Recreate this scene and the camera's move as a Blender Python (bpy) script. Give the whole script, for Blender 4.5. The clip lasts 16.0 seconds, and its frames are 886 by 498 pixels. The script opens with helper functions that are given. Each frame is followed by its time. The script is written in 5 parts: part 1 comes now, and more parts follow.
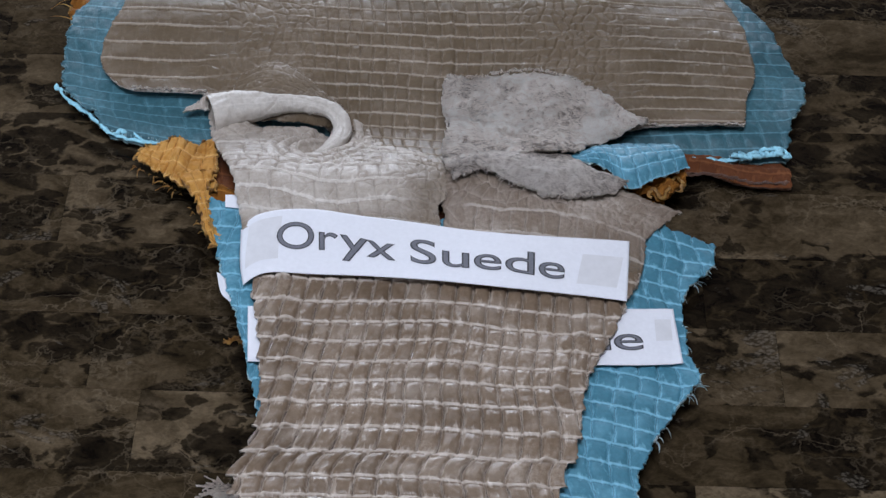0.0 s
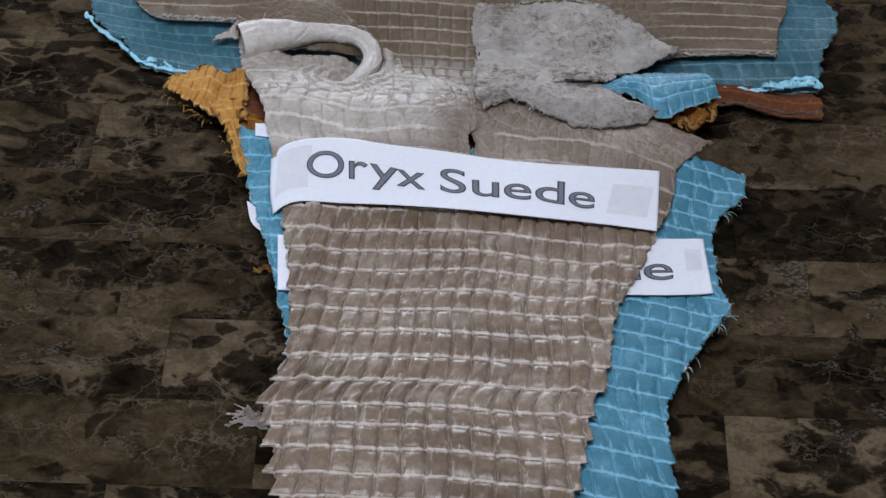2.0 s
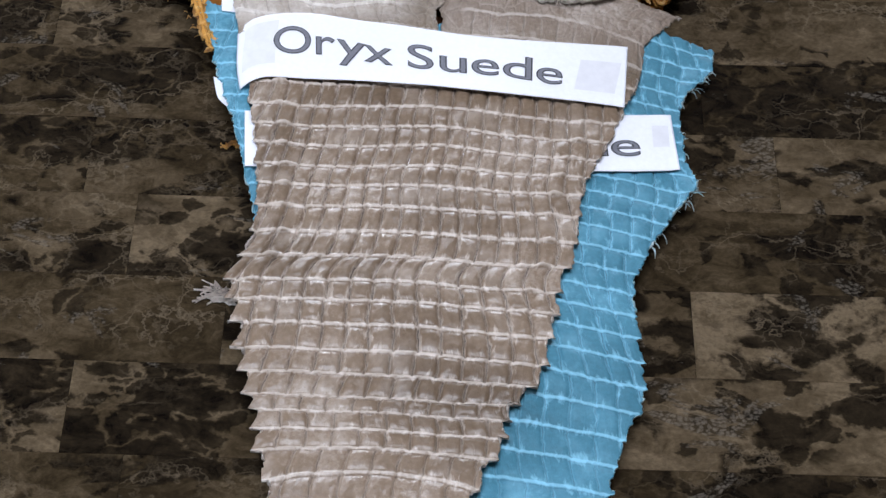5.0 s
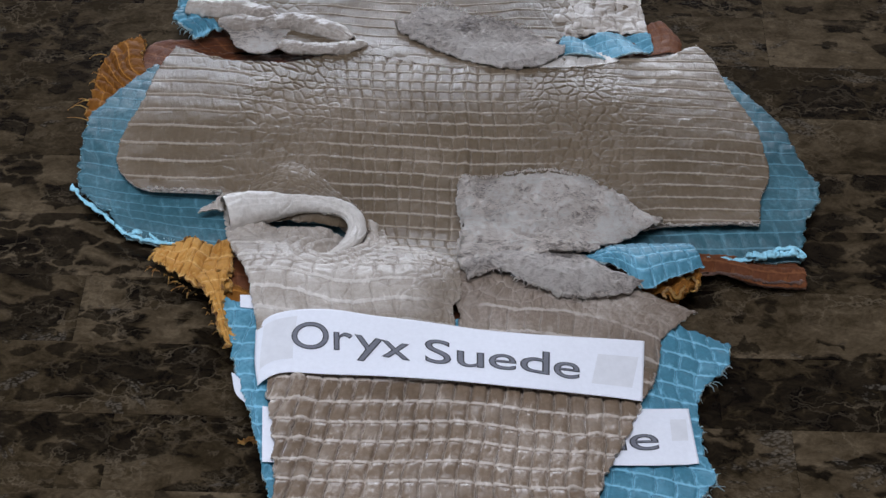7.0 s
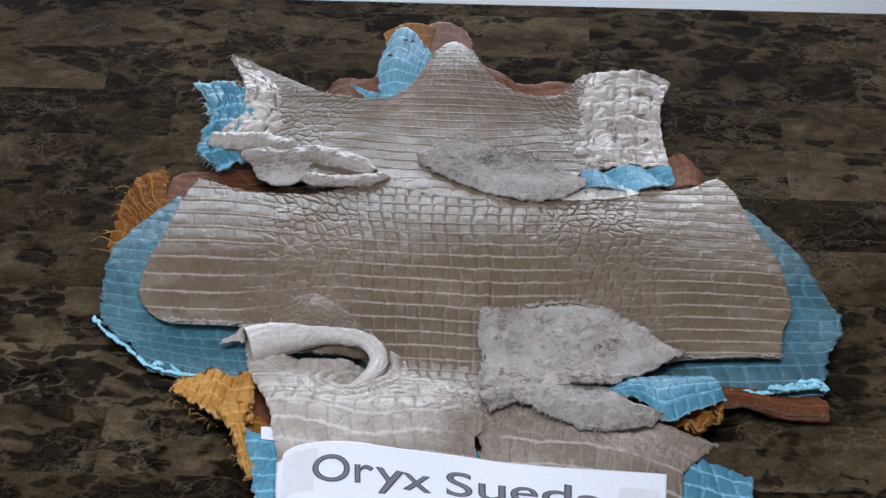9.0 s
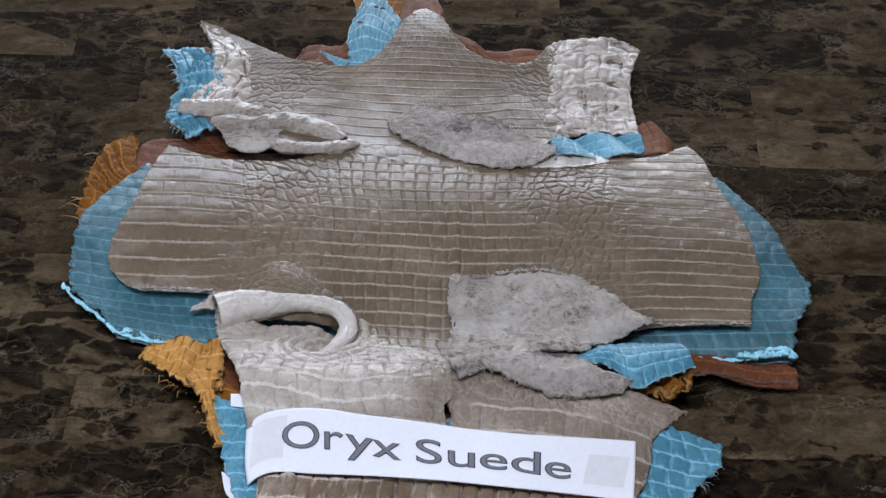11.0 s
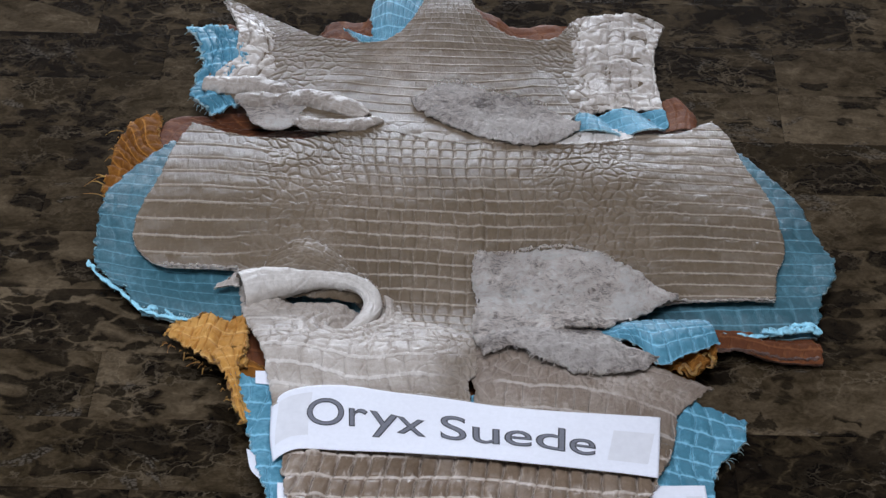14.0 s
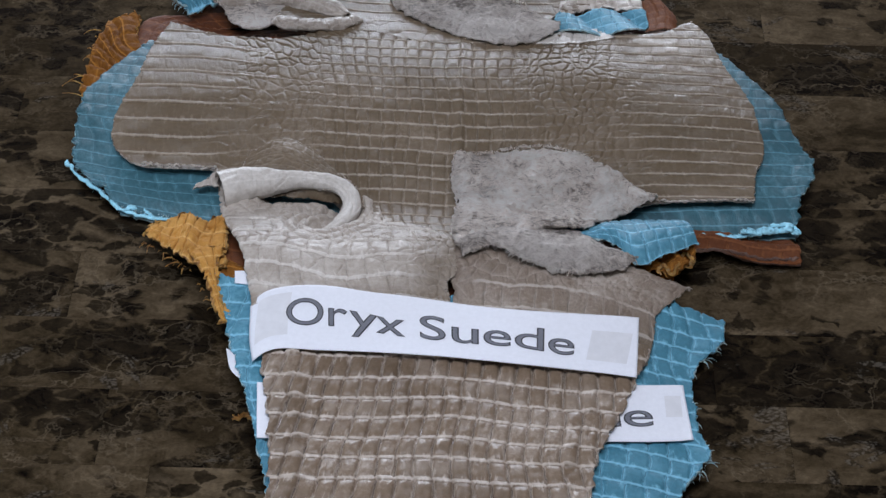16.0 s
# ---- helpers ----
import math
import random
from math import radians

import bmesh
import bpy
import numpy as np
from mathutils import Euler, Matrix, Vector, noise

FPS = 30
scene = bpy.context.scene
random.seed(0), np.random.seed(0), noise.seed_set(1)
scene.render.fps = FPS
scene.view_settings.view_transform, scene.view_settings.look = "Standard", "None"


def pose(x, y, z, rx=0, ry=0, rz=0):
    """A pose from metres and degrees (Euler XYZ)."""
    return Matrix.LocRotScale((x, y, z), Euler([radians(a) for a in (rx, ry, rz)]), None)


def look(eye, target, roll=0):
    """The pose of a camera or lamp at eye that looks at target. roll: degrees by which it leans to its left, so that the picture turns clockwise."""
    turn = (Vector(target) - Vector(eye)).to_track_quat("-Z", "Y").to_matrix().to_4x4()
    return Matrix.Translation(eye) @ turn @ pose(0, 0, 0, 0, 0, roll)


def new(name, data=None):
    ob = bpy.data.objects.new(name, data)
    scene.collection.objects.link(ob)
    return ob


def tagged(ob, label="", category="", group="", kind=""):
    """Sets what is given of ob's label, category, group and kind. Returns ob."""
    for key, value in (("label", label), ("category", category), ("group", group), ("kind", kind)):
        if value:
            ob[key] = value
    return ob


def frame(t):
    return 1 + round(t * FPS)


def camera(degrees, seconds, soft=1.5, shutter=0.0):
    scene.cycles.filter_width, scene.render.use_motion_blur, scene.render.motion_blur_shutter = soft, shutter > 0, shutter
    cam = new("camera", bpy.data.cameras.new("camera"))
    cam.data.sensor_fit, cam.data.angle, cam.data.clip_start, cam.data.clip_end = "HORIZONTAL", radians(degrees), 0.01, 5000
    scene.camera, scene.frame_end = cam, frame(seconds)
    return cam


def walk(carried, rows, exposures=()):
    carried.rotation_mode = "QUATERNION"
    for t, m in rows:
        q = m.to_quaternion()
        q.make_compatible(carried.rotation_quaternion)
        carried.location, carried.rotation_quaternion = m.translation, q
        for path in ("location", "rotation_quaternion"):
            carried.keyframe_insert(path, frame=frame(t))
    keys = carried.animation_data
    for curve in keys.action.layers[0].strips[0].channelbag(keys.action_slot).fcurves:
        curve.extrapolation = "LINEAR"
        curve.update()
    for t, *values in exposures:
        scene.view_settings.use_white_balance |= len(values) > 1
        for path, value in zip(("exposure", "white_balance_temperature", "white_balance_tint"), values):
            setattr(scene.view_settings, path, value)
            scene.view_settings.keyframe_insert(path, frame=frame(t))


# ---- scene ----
cam = camera(22.18, 16.0, soft=1.45)
EYE = (0.0, -1.3834, 1.8493)
# seconds, tilt, lean and turn of the camera, in degrees; it stays where it is and turns
ROWS = [
    (0, 47.990, -1.115, 1.004),
    (0.5, 47.905, -1.149, 0.941),
    (1, 47.556, -1.102, 1.052),
    (1.5, 47.304, -0.856, 1.342),
    (2, 46.186, -0.720, 1.670),
    (2.5, 42.846, -0.728, 1.625),
    (3, 40.682, -0.847, 1.672),
    (3.2, 39.794, -0.831, 1.713),
    (3.6, 38.756, -0.884, 1.702),
    (4, 38.990, -1.047, 1.557),
    (4.4, 40.181, -1.228, 1.352),
    (4.8, 42.013, -1.339, 1.163),
    (5.3, 44.726, -1.242, 1.064),
    (5.5, 45.831, -1.129, 1.072),
    (6, 47.652, -1.036, 1.180),
    (6.5, 49.095, -0.971, 1.177),
    (7, 50.518, -0.818, 1.242),
    (7.5, 51.966, -0.772, 1.324),
    (8, 53.018, -0.695, 1.446),
    (8.5, 53.613, -0.585, 1.550),
    (9, 53.858, -0.569, 1.743),
    (9.2, 53.633, -0.601, 1.881),
    (9.7, 53.231, -0.810, 1.830),
    (10.25, 53.067, -1.120, 1.319),
    (10.8, 53.047, -1.166, 1.063),
    (11.3, 53.023, -0.678, 1.687),
    (11.5, 52.995, -0.345, 2.180),
    (12, 52.188, -0.045, 2.525),
    (12.5, 51.863, -0.208, 2.266),
    (13, 52.709, -0.589, 1.651),
    (13.5, 52.917, -0.839, 1.421),
    (14, 52.441, -0.603, 1.574),
    (14.2, 50.871, -0.558, 1.622),
    (14.3, 49.978, -0.533, 1.649),
    (14.5, 49.157, -0.510, 1.674),
    (15, 49.755, -0.888, 1.211),
    (15.5, 49.888, -1.020, 1.016),
    (16, 49.916, -0.959, 1.186),
]
EXPOSURES = [(0.0, 0.0), (1.5, 0.0), (2.0, 0.0), (2.5, 0.38), (3.2, 0.88), (4.25, 0.95), (5.3, 0.32), (6.0, 0.03), (7.0, 0.02), (8.0, 0.18), (9.2, 0.24), (11.3, 0.2), (14.0, 0.16), (14.6, 0.0), (16.0, 0.0)]
walk(cam, [(t, pose(*EYE, rx, ry, rz)) for t, rx, ry, rz in ROWS], EXPOSURES)

# ---- light ----
TOP = 0.76                      # height of the table top
world = bpy.data.worlds.new("sky")
scene.world = world
world.use_nodes = True
sky = world.node_tree.nodes.new("ShaderNodeTexSky")
sky.sky_type, sky.sun_disc = "NISHITA", False
sky.sun_elevation, sky.sun_rotation = radians(40), radians(20)
world.node_tree.links.new(sky.outputs[0], world.node_tree.nodes["Background"].inputs[0])
world.node_tree.nodes["Background"].inputs[1].default_value = 0.1


def window_light(name, m, width, height, watts, colour):
    lamp = bpy.data.lights.new(name, "AREA")
    lamp.shape, lamp.size, lamp.size_y, lamp.energy, lamp.color = "RECTANGLE", width, height, watts, colour
    ob = new(name, lamp)
    ob.matrix_world = m
    return ob


window_light("window_light", look((-0.3, 4.12, 1.24), (-0.3, 0.0, 1.24)), 3.1, 2.25, 198, (0.775, 0.86, 1.02))
# weak fill from the west, added to lift the shadows; no window is known there
window_light("window_light", look((-2.92, -0.6, 1.5), (0.0, -0.6, 1.2)), 1.9, 1.5, 26, (0.775, 0.86, 1.02))
# overhead fill added to brighten flat surfaces; no such source is known
window_light("skylight_light", look((-0.1, -0.75, 2.86), (-0.1, -0.75, 0.0)), 1.5, 1.1, 48, (0.83, 0.88, 1.0))

# ---- materials ----


class Nodes:
    """A short way to write a node material."""

    def __init__(self, name):
        self.m = bpy.data.materials.new(name)
        self.m.use_nodes = True
        self.t = self.m.node_tree
        self.bsdf = self.t.nodes["Principled BSDF"]

    def put(self, sock, value):
        if isinstance(value, bpy.types.NodeSocket):
            self.t.links.new(value, sock)
        elif isinstance(value, tuple) and len(value) == 3 and sock.type == "RGBA":
            sock.default_value = (*value, 1)
        else:
            sock.default_value = value

    def node(self, kind, out=0, ins=None, **attrs):
        n = self.t.nodes.new(kind)
        for key, value in attrs.items():
            setattr(n, key, value)
        for key, value in (ins or {}).items():
            self.put(n.inputs[key], value)
        return n.outputs[out]

    def math(self, op, a, b=0.0, c=0.0):
        return self.node("ShaderNodeMath", ins={0: a, 1: b, 2: c}, operation=op)

    def mix(self, fac, a, b, blend="MIX"):
        n = self.t.nodes.new("ShaderNodeMix")
        n.data_type, n.blend_type = "RGBA", blend
        for i, value in ((0, fac), (6, a), (7, b)):
            self.put(n.inputs[i], value)
        return n.outputs[2]

    def ramp(self, fac, *stops):
        n = self.t.nodes.new("ShaderNodeValToRGB")
        while len(n.color_ramp.elements) < len(stops):
            n.color_ramp.elements.new(0.5)
        for e, (at, c) in zip(n.color_ramp.elements, stops):
            e.position = at
            e.color = (*c, 1) if isinstance(c, tuple) else (c, c, c, 1)
        self.put(n.inputs[0], fac)
        return n.outputs[0]

    def coords(self, which="Object"):
        return self.node("ShaderNodeTexCoord", which)

    def scaled(self, vec, x, y, z):
        return self.node("ShaderNodeVectorMath", ins={0: vec, 1: (x, y, z)}, operation="MULTIPLY")

    def noise(self, vec, scale, detail=3.0, rough=0.55, distort=0.0):
        return self.node("ShaderNodeTexNoise", ins={"Vector": vec, "Scale": scale, "Detail": detail, "Roughness": rough, "Distortion": distort})

    def bump(self, height, strength, distance, normal=None):
        ins = {"Height": height, "Strength": strength, "Distance": distance}
        if normal is not None:
            ins["Normal"] = normal
        return self.node("ShaderNodeBump", ins=ins)

    def done(self, colour, rough, normal=None, **more):
        self.put(self.bsdf.inputs["Base Color"], colour)
        self.put(self.bsdf.inputs["Roughness"], rough)
        if normal is not None:
            self.put(self.bsdf.inputs["Normal"], normal)
        for key, value in more.items():
            self.put(self.bsdf.inputs[key.replace("_", " ")], value)
        return self.m


def leather(name, dark, mid, pale, gloss=0.42, line=0.9, blotch=0.4, cross=0.55, bumpy=0.5, spec=0.42):
    """Scaled leather. The mesh's UV counts scale columns and rows, "flank" is where small round scales take over, "net" marks their joints,
    "dyed" is where the hide kept its full dye and "plain" is where the columns fade out; joints are rubbed pale, the scales vary in dye and are finely wrinkled."""
    n = Nodes(name)
    obj = n.coords("Object")
    uv = n.coords("UV")
    bend = n.node("ShaderNodeTexNoise", 1, ins={"Vector": obj, "Scale": 95.0, "Detail": 3.0, "Roughness": 0.6})
    bend = n.node("ShaderNodeVectorMath", ins={0: bend, 1: (0.5, 0.5, 0.5)}, operation="SUBTRACT")
    uvw = n.node("ShaderNodeVectorMath", ins={0: uv, 1: n.scaled(bend, 0.34, 0.10, 0.0)}, operation="ADD")
    sep = n.t.nodes.new("ShaderNodeSeparateXYZ")
    n.put(sep.inputs[0], uvw)
    du = n.math("ABSOLUTE", n.math("SUBTRACT", n.math("FRACT", sep.outputs[0]), 0.5))
    fv = n.math("FRACT", sep.outputs[1])
    dv = n.math("ABSOLUTE", n.math("SUBTRACT", fv, 0.5))
    flank = n.node("ShaderNodeAttribute", "Fac", attribute_name="flank")
    net = n.node("ShaderNodeAttribute", "Fac", attribute_name="net")
    plain_part = n.node("ShaderNodeAttribute", "Fac", attribute_name="plain")
    scaly = n.math("SUBTRACT", 1.0, flank)
    sided = n.math("MULTIPLY", scaly, n.math("SUBTRACT", 1.0, n.math("MULTIPLY", plain_part, 0.8)))
    breaks = n.ramp(n.noise(obj, 170.0, 3.0, 0.6), (0.34, 0.45), (0.55, 1.0))
    row = n.ramp(dv, (0.438, 0.0), (0.470, 1.0))
    col = n.ramp(du, (0.410, 0.0), (0.455, 1.0))
    joint = n.math("MAXIMUM", row, n.math("MULTIPLY", n.math("MULTIPLY", n.math("MULTIPLY", col, sided), cross * 0.75), breaks))
    joint = n.math("MAXIMUM", n.math("MULTIPLY", joint, scaly), n.math("MULTIPLY", n.math("MULTIPLY", net, flank), 0.5))
    cell = n.node("ShaderNodeTexWhiteNoise", 0, ins={"Vector": n.node("ShaderNodeVectorMath", ins={0: uvw}, operation="FLOOR")}, noise_dimensions="3D")
    big = n.noise(obj, 9.0, 3.0)
    fine = n.noise(obj, 290.0, 4.0, 0.65)
    tone = n.math("ADD", n.math("MULTIPLY", big, 0.62), n.math("ADD", n.math("MULTIPLY", cell, 0.035), n.math("MULTIPLY", fine, 0.30)))
    base = n.ramp(tone, (0.30, dark), (0.52, mid), (0.86, pale))
    # each scale is rubbed pale towards its joints, and stays dark on its crown
    patch = n.noise(n.scaled(uvw, 3.4, 1.1, 1.0), 1.0, 4.0, 0.65, 0.6)
    rim = n.math("ADD", n.math("MULTIPLY", n.math("MAXIMUM", n.math("MULTIPLY", du, sided), dv), 1.0), n.math("MULTIPLY", n.math("SUBTRACT", patch, 0.5), 1.5))
    rubbed = n.math("MULTIPLY", n.ramp(rim, (0.40, 0.0), (0.66, 1.0)), scaly)
    colour = n.mix(n.math("MULTIPLY", rubbed, min(1.0, blotch * 1.35)), base, pale)
    dyed = n.node("ShaderNodeAttribute", "Fac", attribute_name="dyed")
    colour = n.mix(n.math("MULTIPLY", dyed, 0.85), colour, n.ramp(tone, (0.30, (0.10, 0.070, 0.042)), (0.52, (0.185, 0.135, 0.090)), (0.86, (0.45, 0.38, 0.31))))
    colour = n.mix(n.math("MULTIPLY", joint, n.math("MULTIPLY", line * 0.85, n.math("SUBTRACT", 1.0, n.math("MULTIPLY", dyed, 0.5)))), colour, pale)
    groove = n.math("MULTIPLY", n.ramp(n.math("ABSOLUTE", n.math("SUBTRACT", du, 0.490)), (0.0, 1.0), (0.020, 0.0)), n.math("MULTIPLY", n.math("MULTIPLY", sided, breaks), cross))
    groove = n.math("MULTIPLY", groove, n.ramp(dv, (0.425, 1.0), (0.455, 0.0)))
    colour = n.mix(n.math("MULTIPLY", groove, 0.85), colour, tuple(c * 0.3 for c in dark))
    # shade on the near side of each row's ridge, painted as a dark line
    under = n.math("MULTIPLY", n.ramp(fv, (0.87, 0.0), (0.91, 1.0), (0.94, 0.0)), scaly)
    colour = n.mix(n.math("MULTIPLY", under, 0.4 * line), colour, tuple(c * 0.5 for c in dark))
    rub = n.ramp(n.noise(obj, 28.0, 4.0, 0.6), (0.52, 0.0), (0.75, 1.0))
    colour = n.mix(n.math("MULTIPLY", rub, blotch * 0.6), colour, pale)
    height = n.math("ADD", n.math("MULTIPLY", patch, 0.8), n.math("ADD", n.math("MULTIPLY", fine, 0.35), n.math("MULTIPLY", n.noise(obj, 120.0, 2.0), 0.5)))
    height = n.math("SUBTRACT", height, n.math("MULTIPLY", groove, 0.4))
    nrm = n.bump(height, min(1.0, bumpy), 0.0018)
    rough = n.math("ADD", gloss - 0.04, n.math("MULTIPLY", fine, 0.2))
    return n.done(colour, rough, nrm, Specular_IOR_Level=spec)


def suede(name, dark, mid, pale):
    """The fleshy, napped underside of a hide: matted fibres that lie in swirls, with a few dark stains."""
    n = Nodes(name)
    obj = n.coords("Object")
    swirl = n.node("ShaderNodeVectorMath", ins={0: obj, 1: n.scaled(n.node("ShaderNodeTexNoise", 1, ins={"Vector": obj, "Scale": 30.0, "Detail": 2.0}), 0.02, 0.02, 0.0)}, operation="ADD")
    nap = n.noise(n.scaled(swirl, 1.0, 2.6, 1.0), 330.0, 5.0, 0.72, 0.6)
    clump = n.noise(swirl, 95.0, 5.0, 0.68, 1.6)
    big = n.noise(obj, 24.0, 3.0)
    tone = n.math("ADD", n.math("MULTIPLY", big, 0.34), n.math("ADD", n.math("MULTIPLY", clump, 0.42), n.math("MULTIPLY", nap, 0.28)))
    colour = n.ramp(tone, (0.425, dark), (0.50, mid), (0.585, pale))
    stain = n.ramp(n.noise(obj, 46.0, 4.0, 0.7, 0.8), (0.63, 0.0), (0.72, 1.0))
    colour = n.mix(n.math("MULTIPLY", stain, 0.5), colour, tuple(c * 0.6 for c in dark))
    nrm = n.bump(n.math("ADD", n.math("MULTIPLY", clump, 1.6), n.math("MULTIPLY", nap, 1.5)), 1.0, 0.0050)
    return n.done(colour, 0.92, nrm, Sheen_Weight=0.12, Sheen_Roughness=0.5)


def marble(name):
    """Dark brown stone: black pebbles in a brown ground, a web of tan veins, and patches of grey grit; each slab is cut from another place."""
    n = Nodes(name)
    info = n.node("ShaderNodeObjectInfo", "Random")
    obj = n.node("ShaderNodeVectorMath", ins={0: n.coords("Object"), 1: n.node("ShaderNodeCombineXYZ", ins={0: n.math("MULTIPLY", info, 37.0), 1: n.math("MULTIPLY", info, 91.0), 2: n.math("MULTIPLY", info, 13.0)})}, operation="ADD")
    bent = n.node("ShaderNodeTexNoise", 1, ins={"Vector": obj, "Scale": 22.0, "Detail": 5.0, "Roughness": 0.6})

    def cells(sx, sy, warp, out, **more):
        at = n.node("ShaderNodeVectorMath", ins={0: n.scaled(obj, sx, sy, sx), 1: n.scaled(bent, warp, warp, warp)}, operation="ADD")
        return n.node("ShaderNodeTexVoronoi", out, ins={"Vector": at, "Scale": 1.0}, **more)

    wide = n.noise(n.scaled(obj, 7.0, 11.0, 8.0), 1.0, 5.0, 0.6, 1.2)
    cloud = n.noise(n.scaled(obj, 40.0, 56.0, 30.0), 1.0, 6.0, 0.68, 0.8)
    tone = n.math("ADD", n.math("MULTIPLY", wide, 0.5), n.math("MULTIPLY", cloud, 0.5))
    tone = n.math("ADD", tone, n.math("MULTIPLY", n.math("SUBTRACT", info, 0.5), 0.09))
    shade = n.t.nodes.new("ShaderNodeSeparateColor")
    n.put(shade.inputs[0], n.node("ShaderNodeObjectInfo", "Color"))
    tone = n.math("ADD", tone, n.math("SUBTRACT", shade.outputs[0], 0.5))
    colour = n.ramp(tone, (0.38, (0.026, 0.0180, 0.0100)), (0.48, (0.056, 0.0395, 0.0220)), (0.56, (0.090, 0.065, 0.038)), (0.66, (0.145, 0.107, 0.066)))
    for sx, sy, warp, amount, rare in ((17.0, 30.0, 1.5, 0.93, 0.725), (50.0, 70.0, 2.4, 0.85, 0.745)):
        core = n.ramp(cells(sx, sy, warp, "Distance", feature="DISTANCE_TO_EDGE"), (0.02, 0.0), (0.10, 1.0))
        pick = n.ramp(n.math("ADD", n.math("MULTIPLY", cells(sx, sy, warp, "Color"), 0.4), n.math("MULTIPLY", n.noise(n.scaled(obj, 5.0, 9.0, 6.0), 1.0, 3.0, 0.6, 0.8), 1.04)), (rare, 0.0), (rare + 0.03, 1.0))
        colour = n.mix(n.math("MULTIPLY", n.math("MULTIPLY", core, pick), amount), colour, n.ramp(cloud, (0.40, (0.0045, 0.0032, 0.0024)), (0.66, (0.022, 0.0155, 0.0095))))
    lanes = n.noise(n.scaled(obj, 8.0, 15.0, 8.0), 1.0, 4.0)
    for sx, sy, warp, width, strength in ((10.0, 19.0, 1.6, 0.026, 0.55), (27.0, 46.0, 2.4, 0.050, 0.24)):
        vein = n.math("MULTIPLY", n.ramp(cells(sx, sy, warp, "Distance", feature="DISTANCE_TO_EDGE"), (0.0, 1.0), (width, 0.0)), n.ramp(lanes, (0.44, 0.0), (0.60, strength)))
        colour = n.mix(vein, colour, (0.165, 0.126, 0.082))
    where = n.ramp(n.noise(n.scaled(obj, 12.0, 19.0, 8.0), 1.0, 5.0, 0.65, 1.0), (0.612, 0.0), (0.638, 1.0))
    grit = n.math("ADD", n.math("MULTIPLY", cells(330.0, 420.0, 9.0, "Distance"), 0.6), n.math("MULTIPLY", n.noise(obj, 380.0, 3.0, 0.7), 0.6))
    colour = n.mix(n.math("MULTIPLY", where, 0.6), colour, n.ramp(grit, (0.48, (0.125, 0.106, 0.084)), (0.70, (0.014, 0.011, 0.008))))
    colour = n.mix(0.55, colour, n.ramp(n.noise(obj, 300.0, 3.0, 0.7), (0.3, 0.35), (0.7, 1.0)), "MULTIPLY")
    rough = n.math("ADD", 0.07, n.math("MULTIPLY", cloud, 0.09))
    return n.done(colour, rough, n.bump(n.noise(obj, 60.0, 3.0), 0.03, 0.001), Specular_IOR_Level=0.10)


def plain(name, colour, rough, scale=60.0, vary=0.12, bump=0.1, **more):
    n = Nodes(name)
    obj = n.coords("Object")
    f = n.noise(obj, scale, 4.0, 0.6)
    lo = tuple(c * (1 - vary) for c in colour)
    hi = tuple(min(1.0, c * (1 + vary)) for c in colour)
    return n.done(n.ramp(f, (0.3, lo), (0.7, hi)), rough, n.bump(f, bump, 0.001), **more)


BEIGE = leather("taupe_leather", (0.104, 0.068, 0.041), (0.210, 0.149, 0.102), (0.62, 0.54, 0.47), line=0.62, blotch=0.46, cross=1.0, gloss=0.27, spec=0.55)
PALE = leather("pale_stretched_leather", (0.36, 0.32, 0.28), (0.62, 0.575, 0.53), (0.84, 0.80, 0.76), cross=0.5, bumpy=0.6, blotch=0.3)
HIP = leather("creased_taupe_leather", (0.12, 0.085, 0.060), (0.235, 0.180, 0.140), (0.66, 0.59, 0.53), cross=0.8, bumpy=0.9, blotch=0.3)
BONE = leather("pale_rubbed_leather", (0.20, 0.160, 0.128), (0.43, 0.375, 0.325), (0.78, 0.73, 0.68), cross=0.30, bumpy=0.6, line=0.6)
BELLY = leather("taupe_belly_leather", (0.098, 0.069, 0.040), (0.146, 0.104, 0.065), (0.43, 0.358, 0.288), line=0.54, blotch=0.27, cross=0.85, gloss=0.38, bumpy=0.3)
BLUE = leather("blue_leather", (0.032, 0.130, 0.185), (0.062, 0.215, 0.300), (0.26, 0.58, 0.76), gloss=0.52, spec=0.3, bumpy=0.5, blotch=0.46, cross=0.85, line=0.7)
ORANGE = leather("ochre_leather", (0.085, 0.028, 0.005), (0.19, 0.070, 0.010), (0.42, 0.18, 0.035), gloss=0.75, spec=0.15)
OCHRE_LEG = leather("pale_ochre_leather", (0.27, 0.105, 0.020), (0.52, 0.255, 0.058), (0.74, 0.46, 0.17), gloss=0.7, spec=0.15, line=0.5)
# the blue leather again, darkened to carry the shade on the body panel
BLUE_SHADED = leather("blue_shaded_leather", (0.017, 0.062, 0.082), (0.033, 0.108, 0.138), (0.16, 0.37, 0.46), gloss=0.46, bumpy=0.4, blotch=0.2, cross=0.5, line=0.5)
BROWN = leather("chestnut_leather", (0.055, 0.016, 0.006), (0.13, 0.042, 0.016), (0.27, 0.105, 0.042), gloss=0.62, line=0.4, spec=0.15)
BEIGE_SUEDE = suede("taupe_suede", (0.26, 0.195, 0.155), (0.84, 0.715, 0.625), (0.97, 0.90, 0.83))
GREY_SUEDE = suede("worn_taupe_suede", (0.20, 0.155, 0.128), (0.63, 0.535, 0.47), (0.90, 0.81, 0.74))
BLUE_EDGE = suede("blue_raw_edge", (0.30, 0.66, 0.80), (0.58, 0.88, 0.96), (0.80, 0.97, 1.0))
